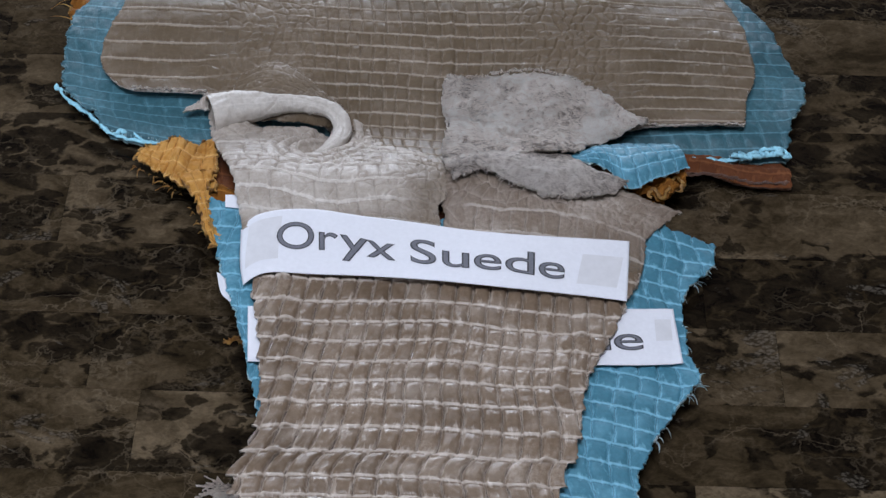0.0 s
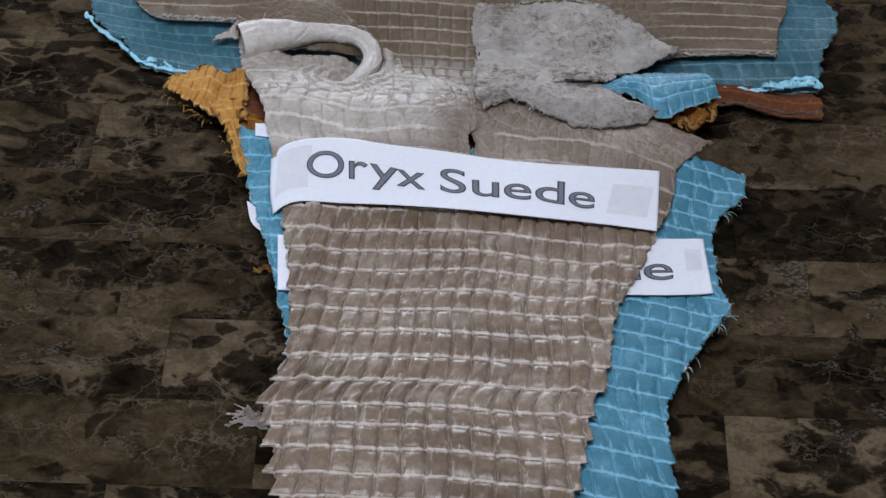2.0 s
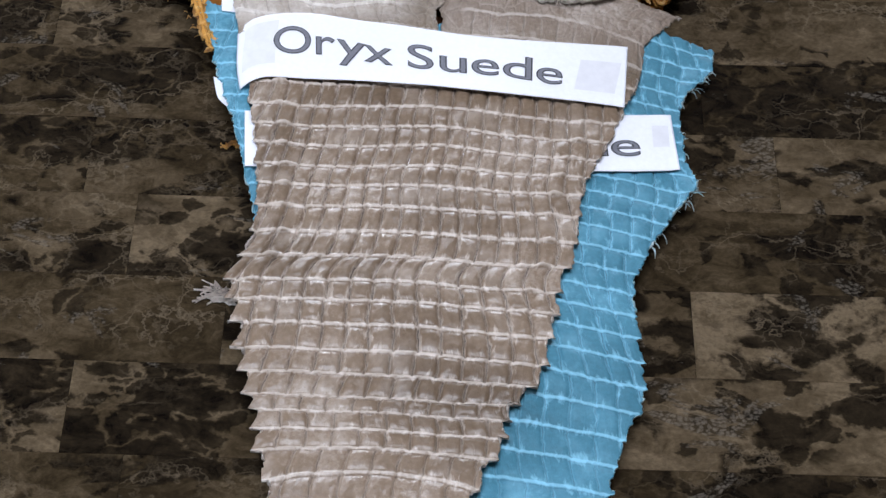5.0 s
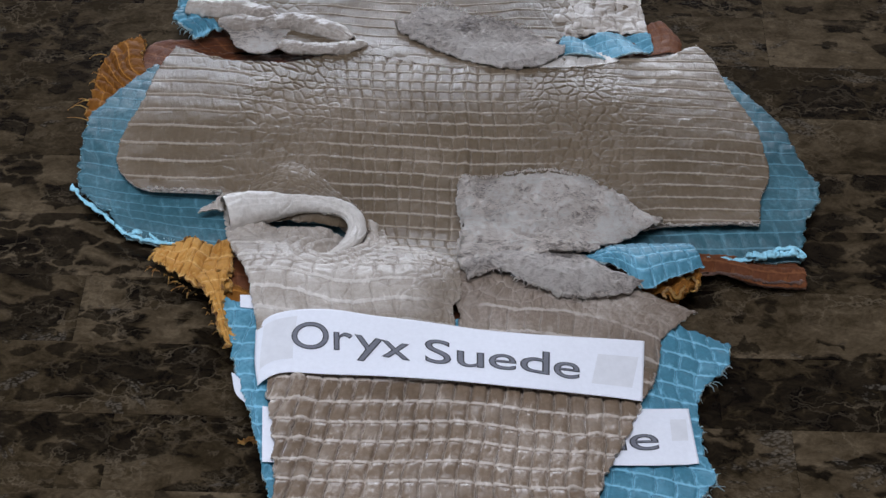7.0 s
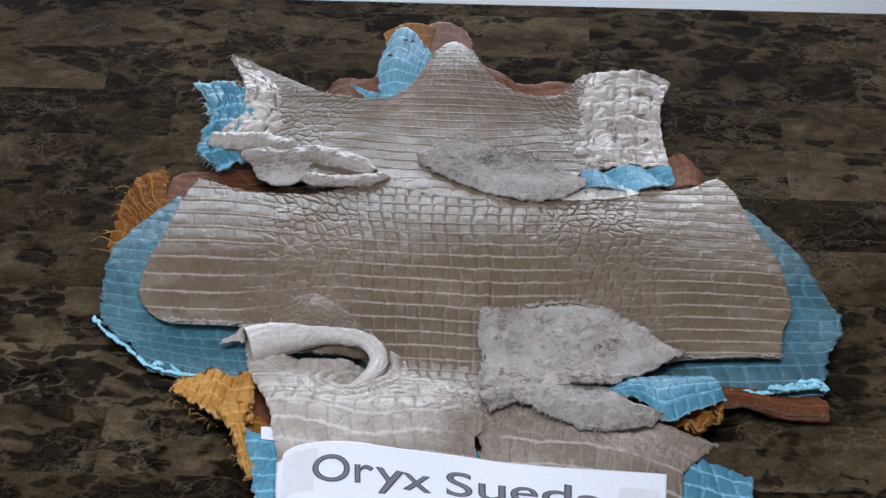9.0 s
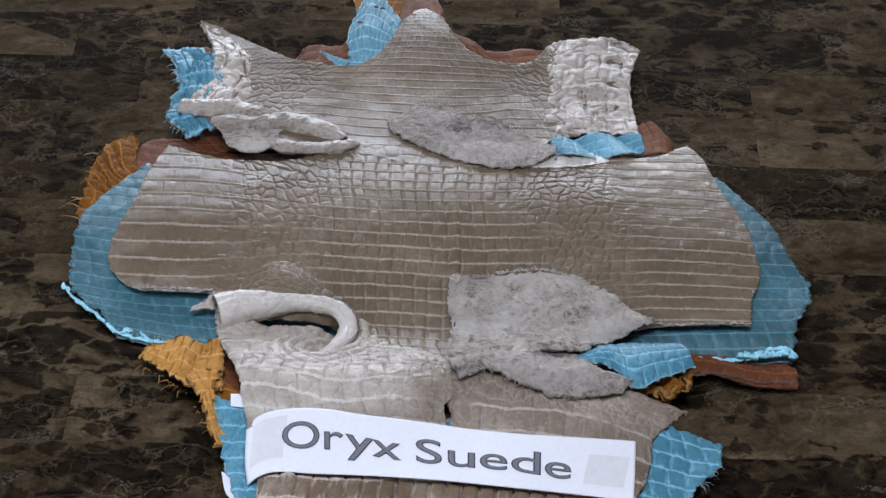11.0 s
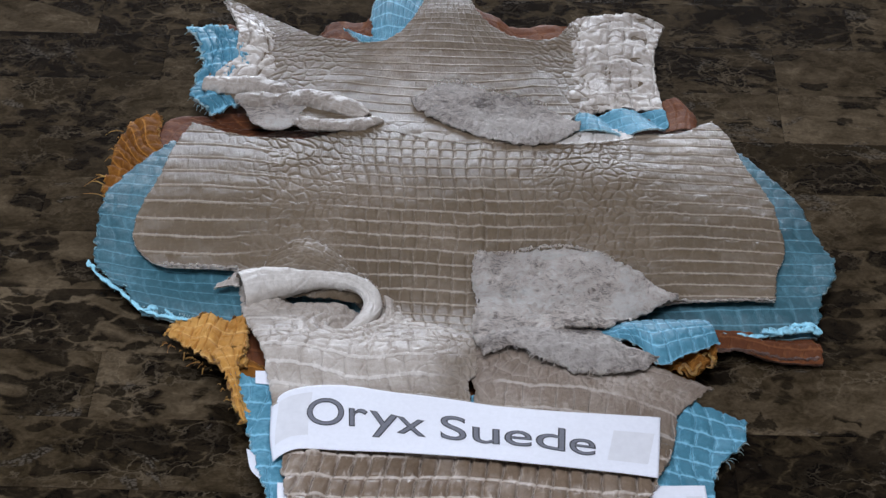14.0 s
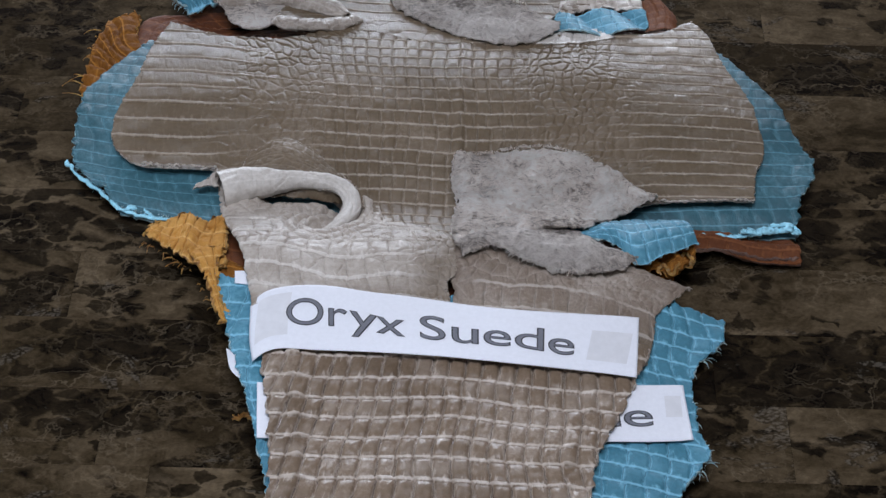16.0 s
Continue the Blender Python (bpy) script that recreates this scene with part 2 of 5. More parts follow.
ORANGE_EDGE = suede("ochre_raw_edge", (0.32, 0.11, 0.010), (0.70, 0.33, 0.045), (0.85, 0.50, 0.12))
BROWN_EDGE = suede("chestnut_raw_edge", (0.10, 0.035, 0.018), (0.18, 0.07, 0.035), (0.30, 0.14, 0.08))
MARBLE = marble("brown_marble")
GROUT = plain("stone_filler", (0.018, 0.014, 0.010), 0.5)
PAPER = plain("white_paper", (0.78, 0.79, 0.85), 0.75, 300.0, 0.03, 0.15)
INK = plain("grey_print", (0.15, 0.153, 0.18), 0.7, 500.0, 0.15, 0.05)
INK_EDGE = plain("dark_print", (0.03, 0.03, 0.035), 0.7, 500.0, 0.1, 0.05)
TAPE = plain("matte_tape", (0.70, 0.70, 0.735), 0.32, 120.0, 0.05, 0.2)
RED = plain("red_plastic", (0.60, 0.034, 0.008), 0.33, 80.0, 0.08, 0.1)
WHITE_INK = plain("white_print", (0.82, 0.78, 0.76), 0.6)
BLUE_RIM = plain("blue_torn_rim", (0.34, 0.70, 0.86), 0.7, 220.0, 0.18, 0.5)
WALL = plain("wall_paint", (0.42, 0.39, 0.35), 0.85, 40.0, 0.03, 0.1)
# unseen ceiling, kept dark so that the marble reflects little of it
CEIL = plain("dark_ceiling", (0.075, 0.055, 0.04), 0.9, 40.0, 0.02, 0.1)
FLOOR = plain("grey_floor", (0.055, 0.055, 0.05), 0.5, 12.0, 0.05, 0.05)
WOOD = plain("dark_wood", (0.045, 0.026, 0.016), 0.4, 30.0, 0.3, 0.2)

# ---- tools ----


def part(name, bm, material, parent=None, label=""):
    me = bpy.data.meshes.new(name)
    bm.to_mesh(me)
    bm.free()
    for m in material if isinstance(material, (list, tuple)) else [material]:
        me.materials.append(m)
    ob = new(name, me)
    if parent is not None:
        ob.parent = parent
    return tagged(ob, label)


def box(bm, x0, x1, y0, y1, z0, z1, bevel=0.0):
    m = Matrix.LocRotScale(((x0 + x1) / 2, (y0 + y1) / 2, (z0 + z1) / 2), None, (x1 - x0, y1 - y0, z1 - z0))
    made = bmesh.ops.create_cube(bm, size=1.0, matrix=m)
    if bevel:
        edges = list({e for v in made["verts"] for e in v.link_edges})
        bmesh.ops.bevel(bm, geom=edges, offset=bevel, segments=2, affect="EDGES", profile=0.5)
    return bm


def thing(name, label, category, group="", at=(0.0, 0.0, 0.0)):
    ob = new(name)
    ob.empty_display_size = 0.05
    ob.location = at
    return tagged(ob, label, category, group)


def lattice(seed):
    return np.random.RandomState(seed).rand(64, 64)


LATTICES = [lattice(k) for k in range(12)]


def vnoise(x, y, scale, seed=0, octaves=3):
    """Smooth noise from -1 to 1 on arrays."""
    total, amp, top = np.zeros_like(x), 1.0, 0.0
    for k in range(octaves):
        g = LATTICES[(seed + k) % 12]
        a, b = x * scale + 17.3 * seed, y * scale + 7.7 * seed
        i, j = np.floor(a).astype(int), np.floor(b).astype(int)
        u, v = a - i, b - j
        u, v = u * u * (3 - 2 * u), v * v * (3 - 2 * v)
        i0, i1, j0, j1 = i % 64, (i + 1) % 64, j % 64, (j + 1) % 64
        total += amp * (g[i0, j0] * (1 - u) * (1 - v) + g[i1, j0] * u * (1 - v) + g[i0, j1] * (1 - u) * v + g[i1, j1] * u * v)
        top += amp
        amp, scale = amp * 0.5, scale * 2.03
    return total / top * 2 - 1


def curve(points, n):
    """A smooth line through the points, in n even steps."""
    p = np.array(points, float)
    if len(p) == 2:
        return p[0] + (p[1] - p[0]) * np.linspace(0, 1, n)[:, None]
    q = np.vstack([2 * p[0] - p[1], p, 2 * p[-1] - p[-2]])
    out = []
    for k in range(1, len(q) - 2):
        t = np.linspace(0, 1, 24, endpoint=False)[:, None]
        a, b, c, d = q[k - 1], q[k], q[k + 1], q[k + 2]
        out.append(0.5 * (2 * b + (c - a) * t + (2 * a - 5 * b + 4 * c - d) * t ** 2 + (3 * b - a - 3 * c + d) * t ** 3))
    out = np.vstack(out + [p[-1:]])
    s = np.concatenate([[0], np.cumsum(np.linalg.norm(np.diff(out, axis=0), axis=1))])
    g = np.linspace(0, s[-1], n)
    return np.stack([np.interp(g, s, out[:, k]) for k in range(out.shape[1])], 1)


# how high the pile of hides lies along its middle line: y, height
PILE = curve([(-0.95, 0.002), (-0.75, 0.003), (-0.66, 0.006), (-0.61, 0.008), (-0.552, 0.003), (-0.48, 0.012), (-0.38, 0.013), (-0.27, 0.014), (-0.20, 0.018), (-0.145, 0.025), (-0.115, 0.019), (-0.075, 0.006),
              (-0.04, 0.009), (0.0, 0.016), (0.05, 0.0225), (0.09, 0.024), (0.14, 0.020), (0.19, 0.014), (0.235, 0.0105), (0.27, 0.011), (0.31, 0.0145), (0.36, 0.0145), (0.45, 0.009), (0.8, 0.0)], 400)


def fold_height(x, y):
    """How high the pile of hides lies over the table: it swells along the middle and waves a little."""
    spread = np.interp(y, [-0.7, -0.5, -0.2, -0.1, 0.05, 0.2, 0.3, 0.45], [0.10, 0.15, 0.19, 0.24, 0.30, 0.28, 0.22, 0.12])
    across = np.clip(1 - (np.abs(x + 0.02) / spread) ** 3, 0.0, 1)
    return np.interp(y, PILE[:, 0], PILE[:, 1]) * (0.12 + 0.88 * across) + 0.0022 * vnoise(x, y, 11.0, 3, 2) * (0.4 + across)


def grain(u, v, depth, ridge, shingle=0.0, plain=0.0):
    """Scale relief: wrinkled pillows between joints, with a raised seam at each row."""
    fu, fv = np.abs(u - np.floor(u) - 0.5) * 2, np.abs(v - np.floor(v) - 0.5) * 2
    pillow = (1 - fu ** 4 * (1 - plain)) * (1 - fv ** 4)
    seam = np.exp(-((1 - fv) / 0.10) ** 2) * (0.75 + 0.35 * vnoise(u * 0.8, np.round(v) * 0.7, 1.0, 5, 2))
    side = np.exp(-((1 - fu) / 0.10) ** 2) * (1 - plain)
    f = v - np.floor(v)
    uneven = 0.8 + 0.16 * np.sin(np.floor(u) * 3.7 + np.floor(v) * 5.1)
    wrinkles = 0.22 * vnoise(u * 2.6, v * 1.6, 1.0, 7, 2)
    return depth * (pillow * uneven + wrinkles * (1 - fv ** 2)) + ridge * seam - 0.5 * depth * side + shingle * (1 - f) ** 2


def cobble(u, v, seed=0):
    """Small round scales: how far each place is from the joints between them, about 0 to 1."""
    a, b = LATTICES[seed % 12], LATTICES[(seed + 5) % 12]
    iu, iv = np.floor(u).astype(int), np.floor(v).astype(int)
    near, second = np.full(u.shape, 9.0), np.full(u.shape, 9.0)
    for di in (-1, 0, 1):
        for dj in (-1, 0, 1):
            i, j = (iu + di) % 64, (iv + dj) % 64
            d = np.hypot(iu + di + 0.15 + 0.7 * a[i, j] - u, iv + dj + 0.2 + 0.6 * b[i, j] - v)
            second = np.minimum(second, np.maximum(near, d))
            near = np.minimum(near, d)
    return second - near


def sheet(name, parent, materials, near, far, left=None, right=None, cols=10.0, rows=10.0, colw=0.0, res=(120, 120), lift=0.01, depth=0.0009, ridge=0.0008,
          ragged=0.0010, teeth=0.0, shape=None, thick=0.0016, wobble=1.0, label="", seed=0, droop=0.0, rowcurve=0.0, flank=None, pitch=0.0, shingle=0.0, arch=0.0, crease=0.0, joints=None, vfun=None, ufun=None, stagger=0.3, plain=None, pebble=(1.6, 1.6, 0.0022), knob=0.0, dyed=None):
    """A piece of hide spanned between four edges: near and far run from left to right, left and right from near to far.
    lift: metres over the pile; shape(s, t, x, y): more height; teeth: how far the ends of the scale rows stand out at the sides."""
    nu, nv = res
    near, far = curve(near, nu), curve(far, nu)
    left = curve([near[0], *(left[1:-1] if left else []), far[0]], nv)
    right = curve([near[-1], *(right[1:-1] if right else []), far[-1]], nv)
    s, t = np.meshgrid(np.linspace(0, 1, nu), np.linspace(0, 1, nv))
    S, T = s[..., None], t[..., None]
    corner = (1 - S) * (1 - T) * near[0] + S * (1 - T) * near[-1] + (1 - S) * T * far[0] + S * T * far[-1]
    p = (1 - T) * near[None] + T * far[None] + (1 - S) * left[:, None] + S * right[:, None] - corner
    x, y = p[..., 0], p[..., 1]
    u, v = s * cols, t * rows + rowcurve * (2 * s - 1) ** 2
    v = v + arch * (1 - t) ** 4 * (2 * s - 1) ** 2
    if joints:
        at = np.interp(joints, y[:, nu // 2], t[:, 0])
        at = np.concatenate([[at[0] - 0.05 * k for k in (4, 3, 2, 1)], at, [at[-1] + 0.032 * k for k in (1, 2, 3, 4)]])
        v = 40.0 + np.interp(t, at, np.arange(len(at))) + rowcurve * (2 * s - 1) ** 2 + arch * (1 - t) ** 4 * (2 * s - 1) ** 2
    if pitch:
        v = 60.0 + (y + rowcurve * (1 + 4.0 * np.clip(t, 0, 1) ** 2) * (x + 0.02) ** 2) / pitch
    if np.any(colw):
        wide = colw if np.isscalar(colw) else np.interp(t, np.linspace(0, 1, len(colw)), colw)
        u = 40.0 + (s - 0.5) * np.linalg.norm(right - left, axis=1)[:, None] / wide
    if vfun is not None:
        v = vfun(s, t, x, y)
    if ufun is not None:
        u = ufun(s, t, x, y)
    v = v + 0.11 * wobble * vnoise(x, y, 14.0, 4 + seed, 2) + 0.03 * wobble * vnoise(x, y, 90.0, 6 + seed, 1)
    u = u + 0.20 * wobble * vnoise(x, y, 24.0, 1 + seed, 2) + 0.10 * wobble * vnoise(np.floor(v) * 0.61 + seed, u * 0.35, 1.0, 2, 1)
    u = u + stagger * (LATTICES[seed % 12][np.floor(v).astype(int) % 64, 7] - 0.5)
    rim_s, rim_t = np.minimum(s, 1 - s) * nu, np.minimum(t, 1 - t) * nv
    rag = np.exp(-rim_s / 3) + np.exp(-rim_t / 3)
    x = x + ragged * rag * (vnoise(x, y, 150.0, 2 + seed) * 1.3 + vnoise(x, y, 420.0, 5 + seed, 2))
    y = y + ragged * rag * (vnoise(x, y, 150.0, 7 + seed) * 1.3 + vnoise(x, y, 420.0, 8 + seed, 2))
    if teeth:
        f = v - np.floor(v)
        saw = teeth * np.interp(t, [0.5, 0.72], [1.0, 0.25]) * ((1 - f) ** 2.0 - 0.30) * (0.6 + 0.8 * np.abs(vnoise(np.floor(v) * 0.37, s * 3, 1.0, seed, 1)))
        x = x + saw * (np.exp(-s * nu / 5) * -1 + np.exp(-(1 - s) * nu / 5))
    fl = np.clip(flank(s, t, x, y) * (1 + 0.5 * vnoise(x, y, 40.0, 11)), 0, 1) if flank is not None else s * 0
    bare = np.clip(plain(s, t, x, y), 0, 1) if plain is not None else s * 0
    cell = cobble(u * pebble[0] + 0.5 * vnoise(x, y, 50.0, 2, 1), v * pebble[1] + 0.4 * vnoise(x, y, 60.0, 4, 1), seed) if flank is not None else s * 0
    net = np.clip(1 - cell / 0.13, 0, 1) * (0.6 + 0.6 * vnoise(x, y, 120.0, 1, 2))
    z = TOP + lift + fold_height(x, y) + grain(u, v, depth, ridge, shingle, bare) * (1 - fl) + fl * 0.45 * pebble[2] * np.clip(cell / 0.30, 0, 1) ** 0.7 + 0.0006 * vnoise(x, y, 60.0, 9 + seed, 2)
    if shape is not None:
        z = z + shape(s, t, x, y)
    if knob:
        row_end = np.abs(v - np.floor(v) - 0.5) * 2
        z = z + knob * np.clip((t - 0.45) / 0.15, 0, 1) * row_end ** 6 * (np.exp(-((s - 0.085) / 0.022) ** 2) + np.exp(-((s - 0.915) / 0.022) ** 2))
    if crease:
        for k, f in ((3, 34.0), (6, 58.0)):
            z = z - crease * np.clip((0.14 - np.abs(vnoise(x, y * 1.3, f, k + seed, 2))) / 0.14, 0, 1) ** 1.5
    if droop:
        z = z - droop * (np.exp(-rim_s / 5) + np.exp(-rim_t / 5))
    z = np.maximum(z, TOP + 0.0022)
    return grid_mesh(name, x, y, z, u, v, materials, parent, thick, label, fl, net, bare, np.clip(dyed(s, t, x, y) + 0.3 * vnoise(x, y, 60.0, 3, 2), 0, 1) if dyed is not None else None)


def grid_mesh(name, x, y, z, u, v, materials, parent, thick, label="", flank=None, net=None, bare=None, dyed=None):
    nv, nu = x.shape
    idx = np.arange(nu * nv).reshape(nv, nu)
    quads = np.stack([idx[:-1, :-1], idx[:-1, 1:], idx[1:, 1:], idx[1:, :-1]], -1).reshape(-1, 4)
    me = bpy.data.meshes.new(name)
    me.vertices.add(nu * nv)
    me.vertices.foreach_set("co", np.stack([x, y, z], -1).astype(np.float32).ravel())
    me.loops.add(quads.size)
    me.loops.foreach_set("vertex_index", quads.astype(np.int32).ravel())
    me.polygons.add(len(quads))
    me.polygons.foreach_set("loop_start", np.arange(0, quads.size, 4, dtype=np.int32))
    me.update(calc_edges=True)
    uv = me.uv_layers.new(name="UVMap")
    uv.data.foreach_set("uv", np.stack([u.ravel()[quads], v.ravel()[quads]], -1).astype(np.float32).ravel())
    for key, value in (("flank", flank), ("net", net), ("plain", bare), ("dyed", dyed)):
        if value is not None and np.any(value):
            me.attributes.new(key, "FLOAT", "POINT").data.foreach_set("value", value.astype(np.float32).ravel())
    me.polygons.foreach_set("use_smooth", np.ones(len(quads), dtype=bool))
    for m in materials if isinstance(materials, (list, tuple)) else [materials]:
        me.materials.append(m)
    ob = new(name, me)
    ob.parent = parent
    if thick:
        mod = ob.modifiers.new("thickness", "SOLIDIFY")
        mod.thickness, mod.offset = thick, -1.0
        if len(me.materials) > 1:
            mod.material_offset, mod.material_offset_rim = len(me.materials) - 1, len(me.materials) - 1
    me.validate()
    return tagged(ob, label)


def torn_edge(name, parent, material, line, lift, seed, thick=0.0011, sway=0.0022):
    """The frayed, curling raw rim along a torn edge."""
    n, m = 420, 9
    c = curve(line, n)
    k = np.arange(n) / 16.0
    c[:, 0] += sway * vnoise(k, k * 0 + seed, 1.0, seed, 3)
    c[:, 1] += sway * vnoise(k, k * 0 + seed + 5, 1.0, seed + 1, 3)
    d = np.gradient(c, axis=0)
    d /= np.linalg.norm(d, axis=1)[:, None] + 1e-9
    a, kk = np.meshgrid(np.linspace(0, 2 * math.pi, m), np.arange(n), indexing="ij")
    r = thick * np.clip(0.62 + 0.75 * vnoise(kk / 17.0, a * 0.4, 1.0, seed + 2, 3), 0.12, 2.0) * np.interp(kk, [0, 15, n - 15, n], [0.2, 1, 1, 0.2])
    x, y = c[kk, 0] - d[kk, 1] * np.cos(a) * r * 1.5, c[kk, 1] + d[kk, 0] * np.cos(a) * r * 1.5
    z = TOP + lift + fold_height(x, y) + np.sin(a) * r + 0.0016 * vnoise(kk / 20.0, a * 0, 1.0, seed + 3, 2)
    return grid_mesh(name, x, y, np.maximum(z, TOP + 0.001), kk / 8.0, a, material, parent, 0.0)


def fringe(name, parent, material, line, count, length, lift, seed, label=""):
    """Loose fibres along a torn edge."""
    rnd = random.Random(seed)
    pts = curve(line, 200)
    bm = bmesh.new()
    for _ in range(count):
        k = rnd.randrange(2, 197)
        a, d = pts[k], pts[k + 2] - pts[k - 2]
        d = d / (np.linalg.norm(d) + 1e-9)
        out = np.array([-d[1], d[0]]) * rnd.choice((1, 1, 1, -0.4)) + d * rnd.uniform(-0.9, 0.9)
        size, w = length * rnd.uniform(0.2, 1.0) ** 1.5, rnd.uniform(0.0003, 0.0007)
        z = TOP + lift + float(fold_height(np.array(a[0]), np.array(a[1])))
        bend = np.array([rnd.uniform(-1, 1), rnd.uniform(-1, 1)]) * 0.5
        ring = []
        for q in range(4):
            f = q / 3
            c = a + out * size * f + bend * size * f * f
            h = max(TOP + 0.001, z + 0.0012 * math.sin(f * 3) - 0.35 * size * f * f)
            wq = w * (1 - 0.75 * f)
            side = np.array([-out[1], out[0]]) * wq
            ring.append([bm.verts.new((c[0] + side[0], c[1] + side[1], h)), bm.verts.new((c[0] - side[0], c[1] - side[1], h)), bm.verts.new((c[0], c[1], h + wq * 1.5))])
        for r0, r1 in zip(ring, ring[1:]):
            for e in range(3):
                bm.faces.new((r0[e], r0[(e + 1) % 3], r1[(e + 1) % 3], r1[e]))
    ob = part(name, bm, material, parent, label)
    return tagged(ob, kind="stuff")


def fat_roll(name, parent, materials, path, radius, lift, cols, rows, res=(140, 40), squash=0.8, label="", seed=0, taper=(0.7, 0.7), crumple=0.25, sink=0.0, pebbly=1.0):
    """Hide that is turned over upon itself: a soft, creased roll along a path of (x, y)."""
    n, m = res
    c = curve(path, n)
    d = np.gradient(c, axis=0)
    d /= np.linalg.norm(d, axis=1)[:, None]
    side = np.stack([-d[:, 1], d[:, 0]], 1)
    s, a = np.meshgrid(np.linspace(0, 1, n), np.linspace(-0.18, 1.18, m) * math.pi)
    env = np.interp(s, [0, 0.12, 0.88, 1], [taper[0], 1, 1, taper[1]])
    r = (radius if np.isscalar(radius) else np.interp(s, np.linspace(0, 1, len(radius)), radius)) * env * (1 + crumple * vnoise(s * 9 + seed, a * 0.9, 1.0, seed, 3))
    off = -np.cos(a) * r
    x, y = c[None, :, 0] + side[None, :, 0] * off, c[None, :, 1] + side[None, :, 1] * off
    u, v = s * cols, a / math.pi * rows
    z = TOP + lift + fold_height(x, y) + np.sin(a) * r * squash - sink * np.clip((s - 0.6) / 0.4, 0, 1) ** 1.5 + pebbly * grain(u, v, 0.0007, 0.0004) + 0.0008 * vnoise(x, y, 110.0, 3 + seed, 2)
    cell = cobble(u * 1.5 + seed, v * 1.3, seed)
    z = z + pebbly * 0.0008 * np.clip(cell / 0.3, 0, 1) - 0.0022 * (0.4 + 0.6 * pebbly) * np.clip((0.12 - np.abs(vnoise(s * 4 + seed, a * 0.7, 1.0, seed + 2, 2))) / 0.12, 0, 1)
    return grid_mesh(name, x, y, np.maximum(z, TOP + 0.002), u, v, materials, parent, 0.0012, label, 0.8 + 0 * x, pebbly * np.clip(1 - cell / 0.2, 0, 1))


# ---- the room ----
def wall(name, x0, x1, y0, y1, z0, z1, mat):
    ob = part(name, box(bmesh.new(), x0, x1, y0, y1, z0, z1), mat)
    return tagged(ob, kind="structure")


tagged(wall("floor", -3.0, 3.0, -3.2, 4.2, -0.1, 0.0, FLOOR), "smooth grey floor round the table", "floor")
# unseen ceiling; its opening is made for the added overhead fill
bm = bmesh.new()
for a, b, c, d in ((-3.0, 3.0, -3.2, -1.1), (-3.0, 3.0, 0.1, 4.2), (-3.0, -0.9, -1.1, 0.1), (0.7, 3.0, -1.1, 0.1)):
    box(bm, a, b, c, d, 2.8, 2.9)
tagged(part("ceiling", bm, CEIL), "unseen dark ceiling with an opening for the added overhead light", "ceiling", kind="structure")
tagged(wall("wall_south", -3.0, 3.0, -3.35, -3.2, 0.0, 2.8, WALL), "plain painted wall", "wall")
tagged(wall("wall_east", 3.0, 3.15, -3.2, 4.2, 0.0, 2.8, WALL), "plain painted wall", "wall")


def pierced_wall(name, along_x, at, lo, hi, w0, w1, z0, z1):
    """A wall 15 cm thick with one window opening through it."""
    bm = bmesh.new()
    for a, b, c, d in ((lo, w0, 0, 2.8), (w1, hi, 0, 2.8), (w0, w1, 0, z0), (w0, w1, z1, 2.8)):
        if along_x:
            box(bm, a, b, at, at + 0.15, c, d)
        else:
            box(bm, at - 0.15, at, a, b, c, d)
    return tagged(part(name, bm, WALL), "pale painted wall with a window opening", "wall", kind="structure")


pierced_wall("wall_north", True, 4.2, -3.0, 3.0, -1.9, 1.3, 0.06, 2.42)
# the west opening is unseen, made for the added side fill
pierced_wall("wall_west", False, -3.0, -3.2, 4.2, -1.6, 0.4, 0.72, 2.3)

# ---- the table ----
FAR_EDGE, NEAR_EDGE, HALF = 0.508, -0.98, 0.80
table = thing("table", "dining table topped with strips of polished dark brown marble", "table")
bm = box(bmesh.new(), -HALF, HALF, NEAR_EDGE, FAR_EDGE, TOP - 0.04, TOP - 0.0016, 0.004)
part("tabletop", bm, GROUT, table)
bm = bmesh.new()
for x0, x1, y0, y1 in ((-HALF + 0.08, HALF - 0.08, NEAR_EDGE + 0.08, NEAR_EDGE + 0.105), (-HALF + 0.08, HALF - 0.08, FAR_EDGE - 0.105, FAR_EDGE - 0.08),
                       (-HALF + 0.08, -HALF + 0.105, NEAR_EDGE + 0.105, FAR_EDGE - 0.105), (HALF - 0.105, HALF - 0.08, NEAR_EDGE + 0.105, FAR_EDGE - 0.105)):
    box(bm, x0, x1, y0, y1, TOP - 0.12, TOP - 0.04, 0.002)
part("apron", bm, WOOD, table)
for lx in (-HALF + 0.05, HALF - 0.12):
    for ly in (NEAR_EDGE + 0.05, FAR_EDGE - 0.12):
        part("leg", box(bmesh.new(), lx, lx + 0.07, ly, ly + 0.07, 0.0, TOP - 0.04, 0.005), WOOD, table)

# ---- chestnut and ochre hides, lowest in the pile ----
BR = [BROWN, BROWN_EDGE]
brown_hide = thing("crocodile_hide", "chestnut brown crocodile hide at the bottom of the pile", "hide", "pile of hides")
sheet("body_panel", brown_hide, BR, [(-0.244, -0.005), (-0.024, -0.027), (0.207, -0.001)], [(-0.238, 0.198), (-0.180, 0.169), (-0.029, 0.181), (0.160, 0.187), (0.180, 0.198)], [(-0.244, -0.005), (-0.280, 0.072), (-0.268, 0.182), (-0.238, 0.198)], [(0.207, -0.001), (0.214, 0.090), (0.180, 0.198)],
      cols=30, rows=16, res=(150, 110), lift=0.003, droop=0.001, seed=1)
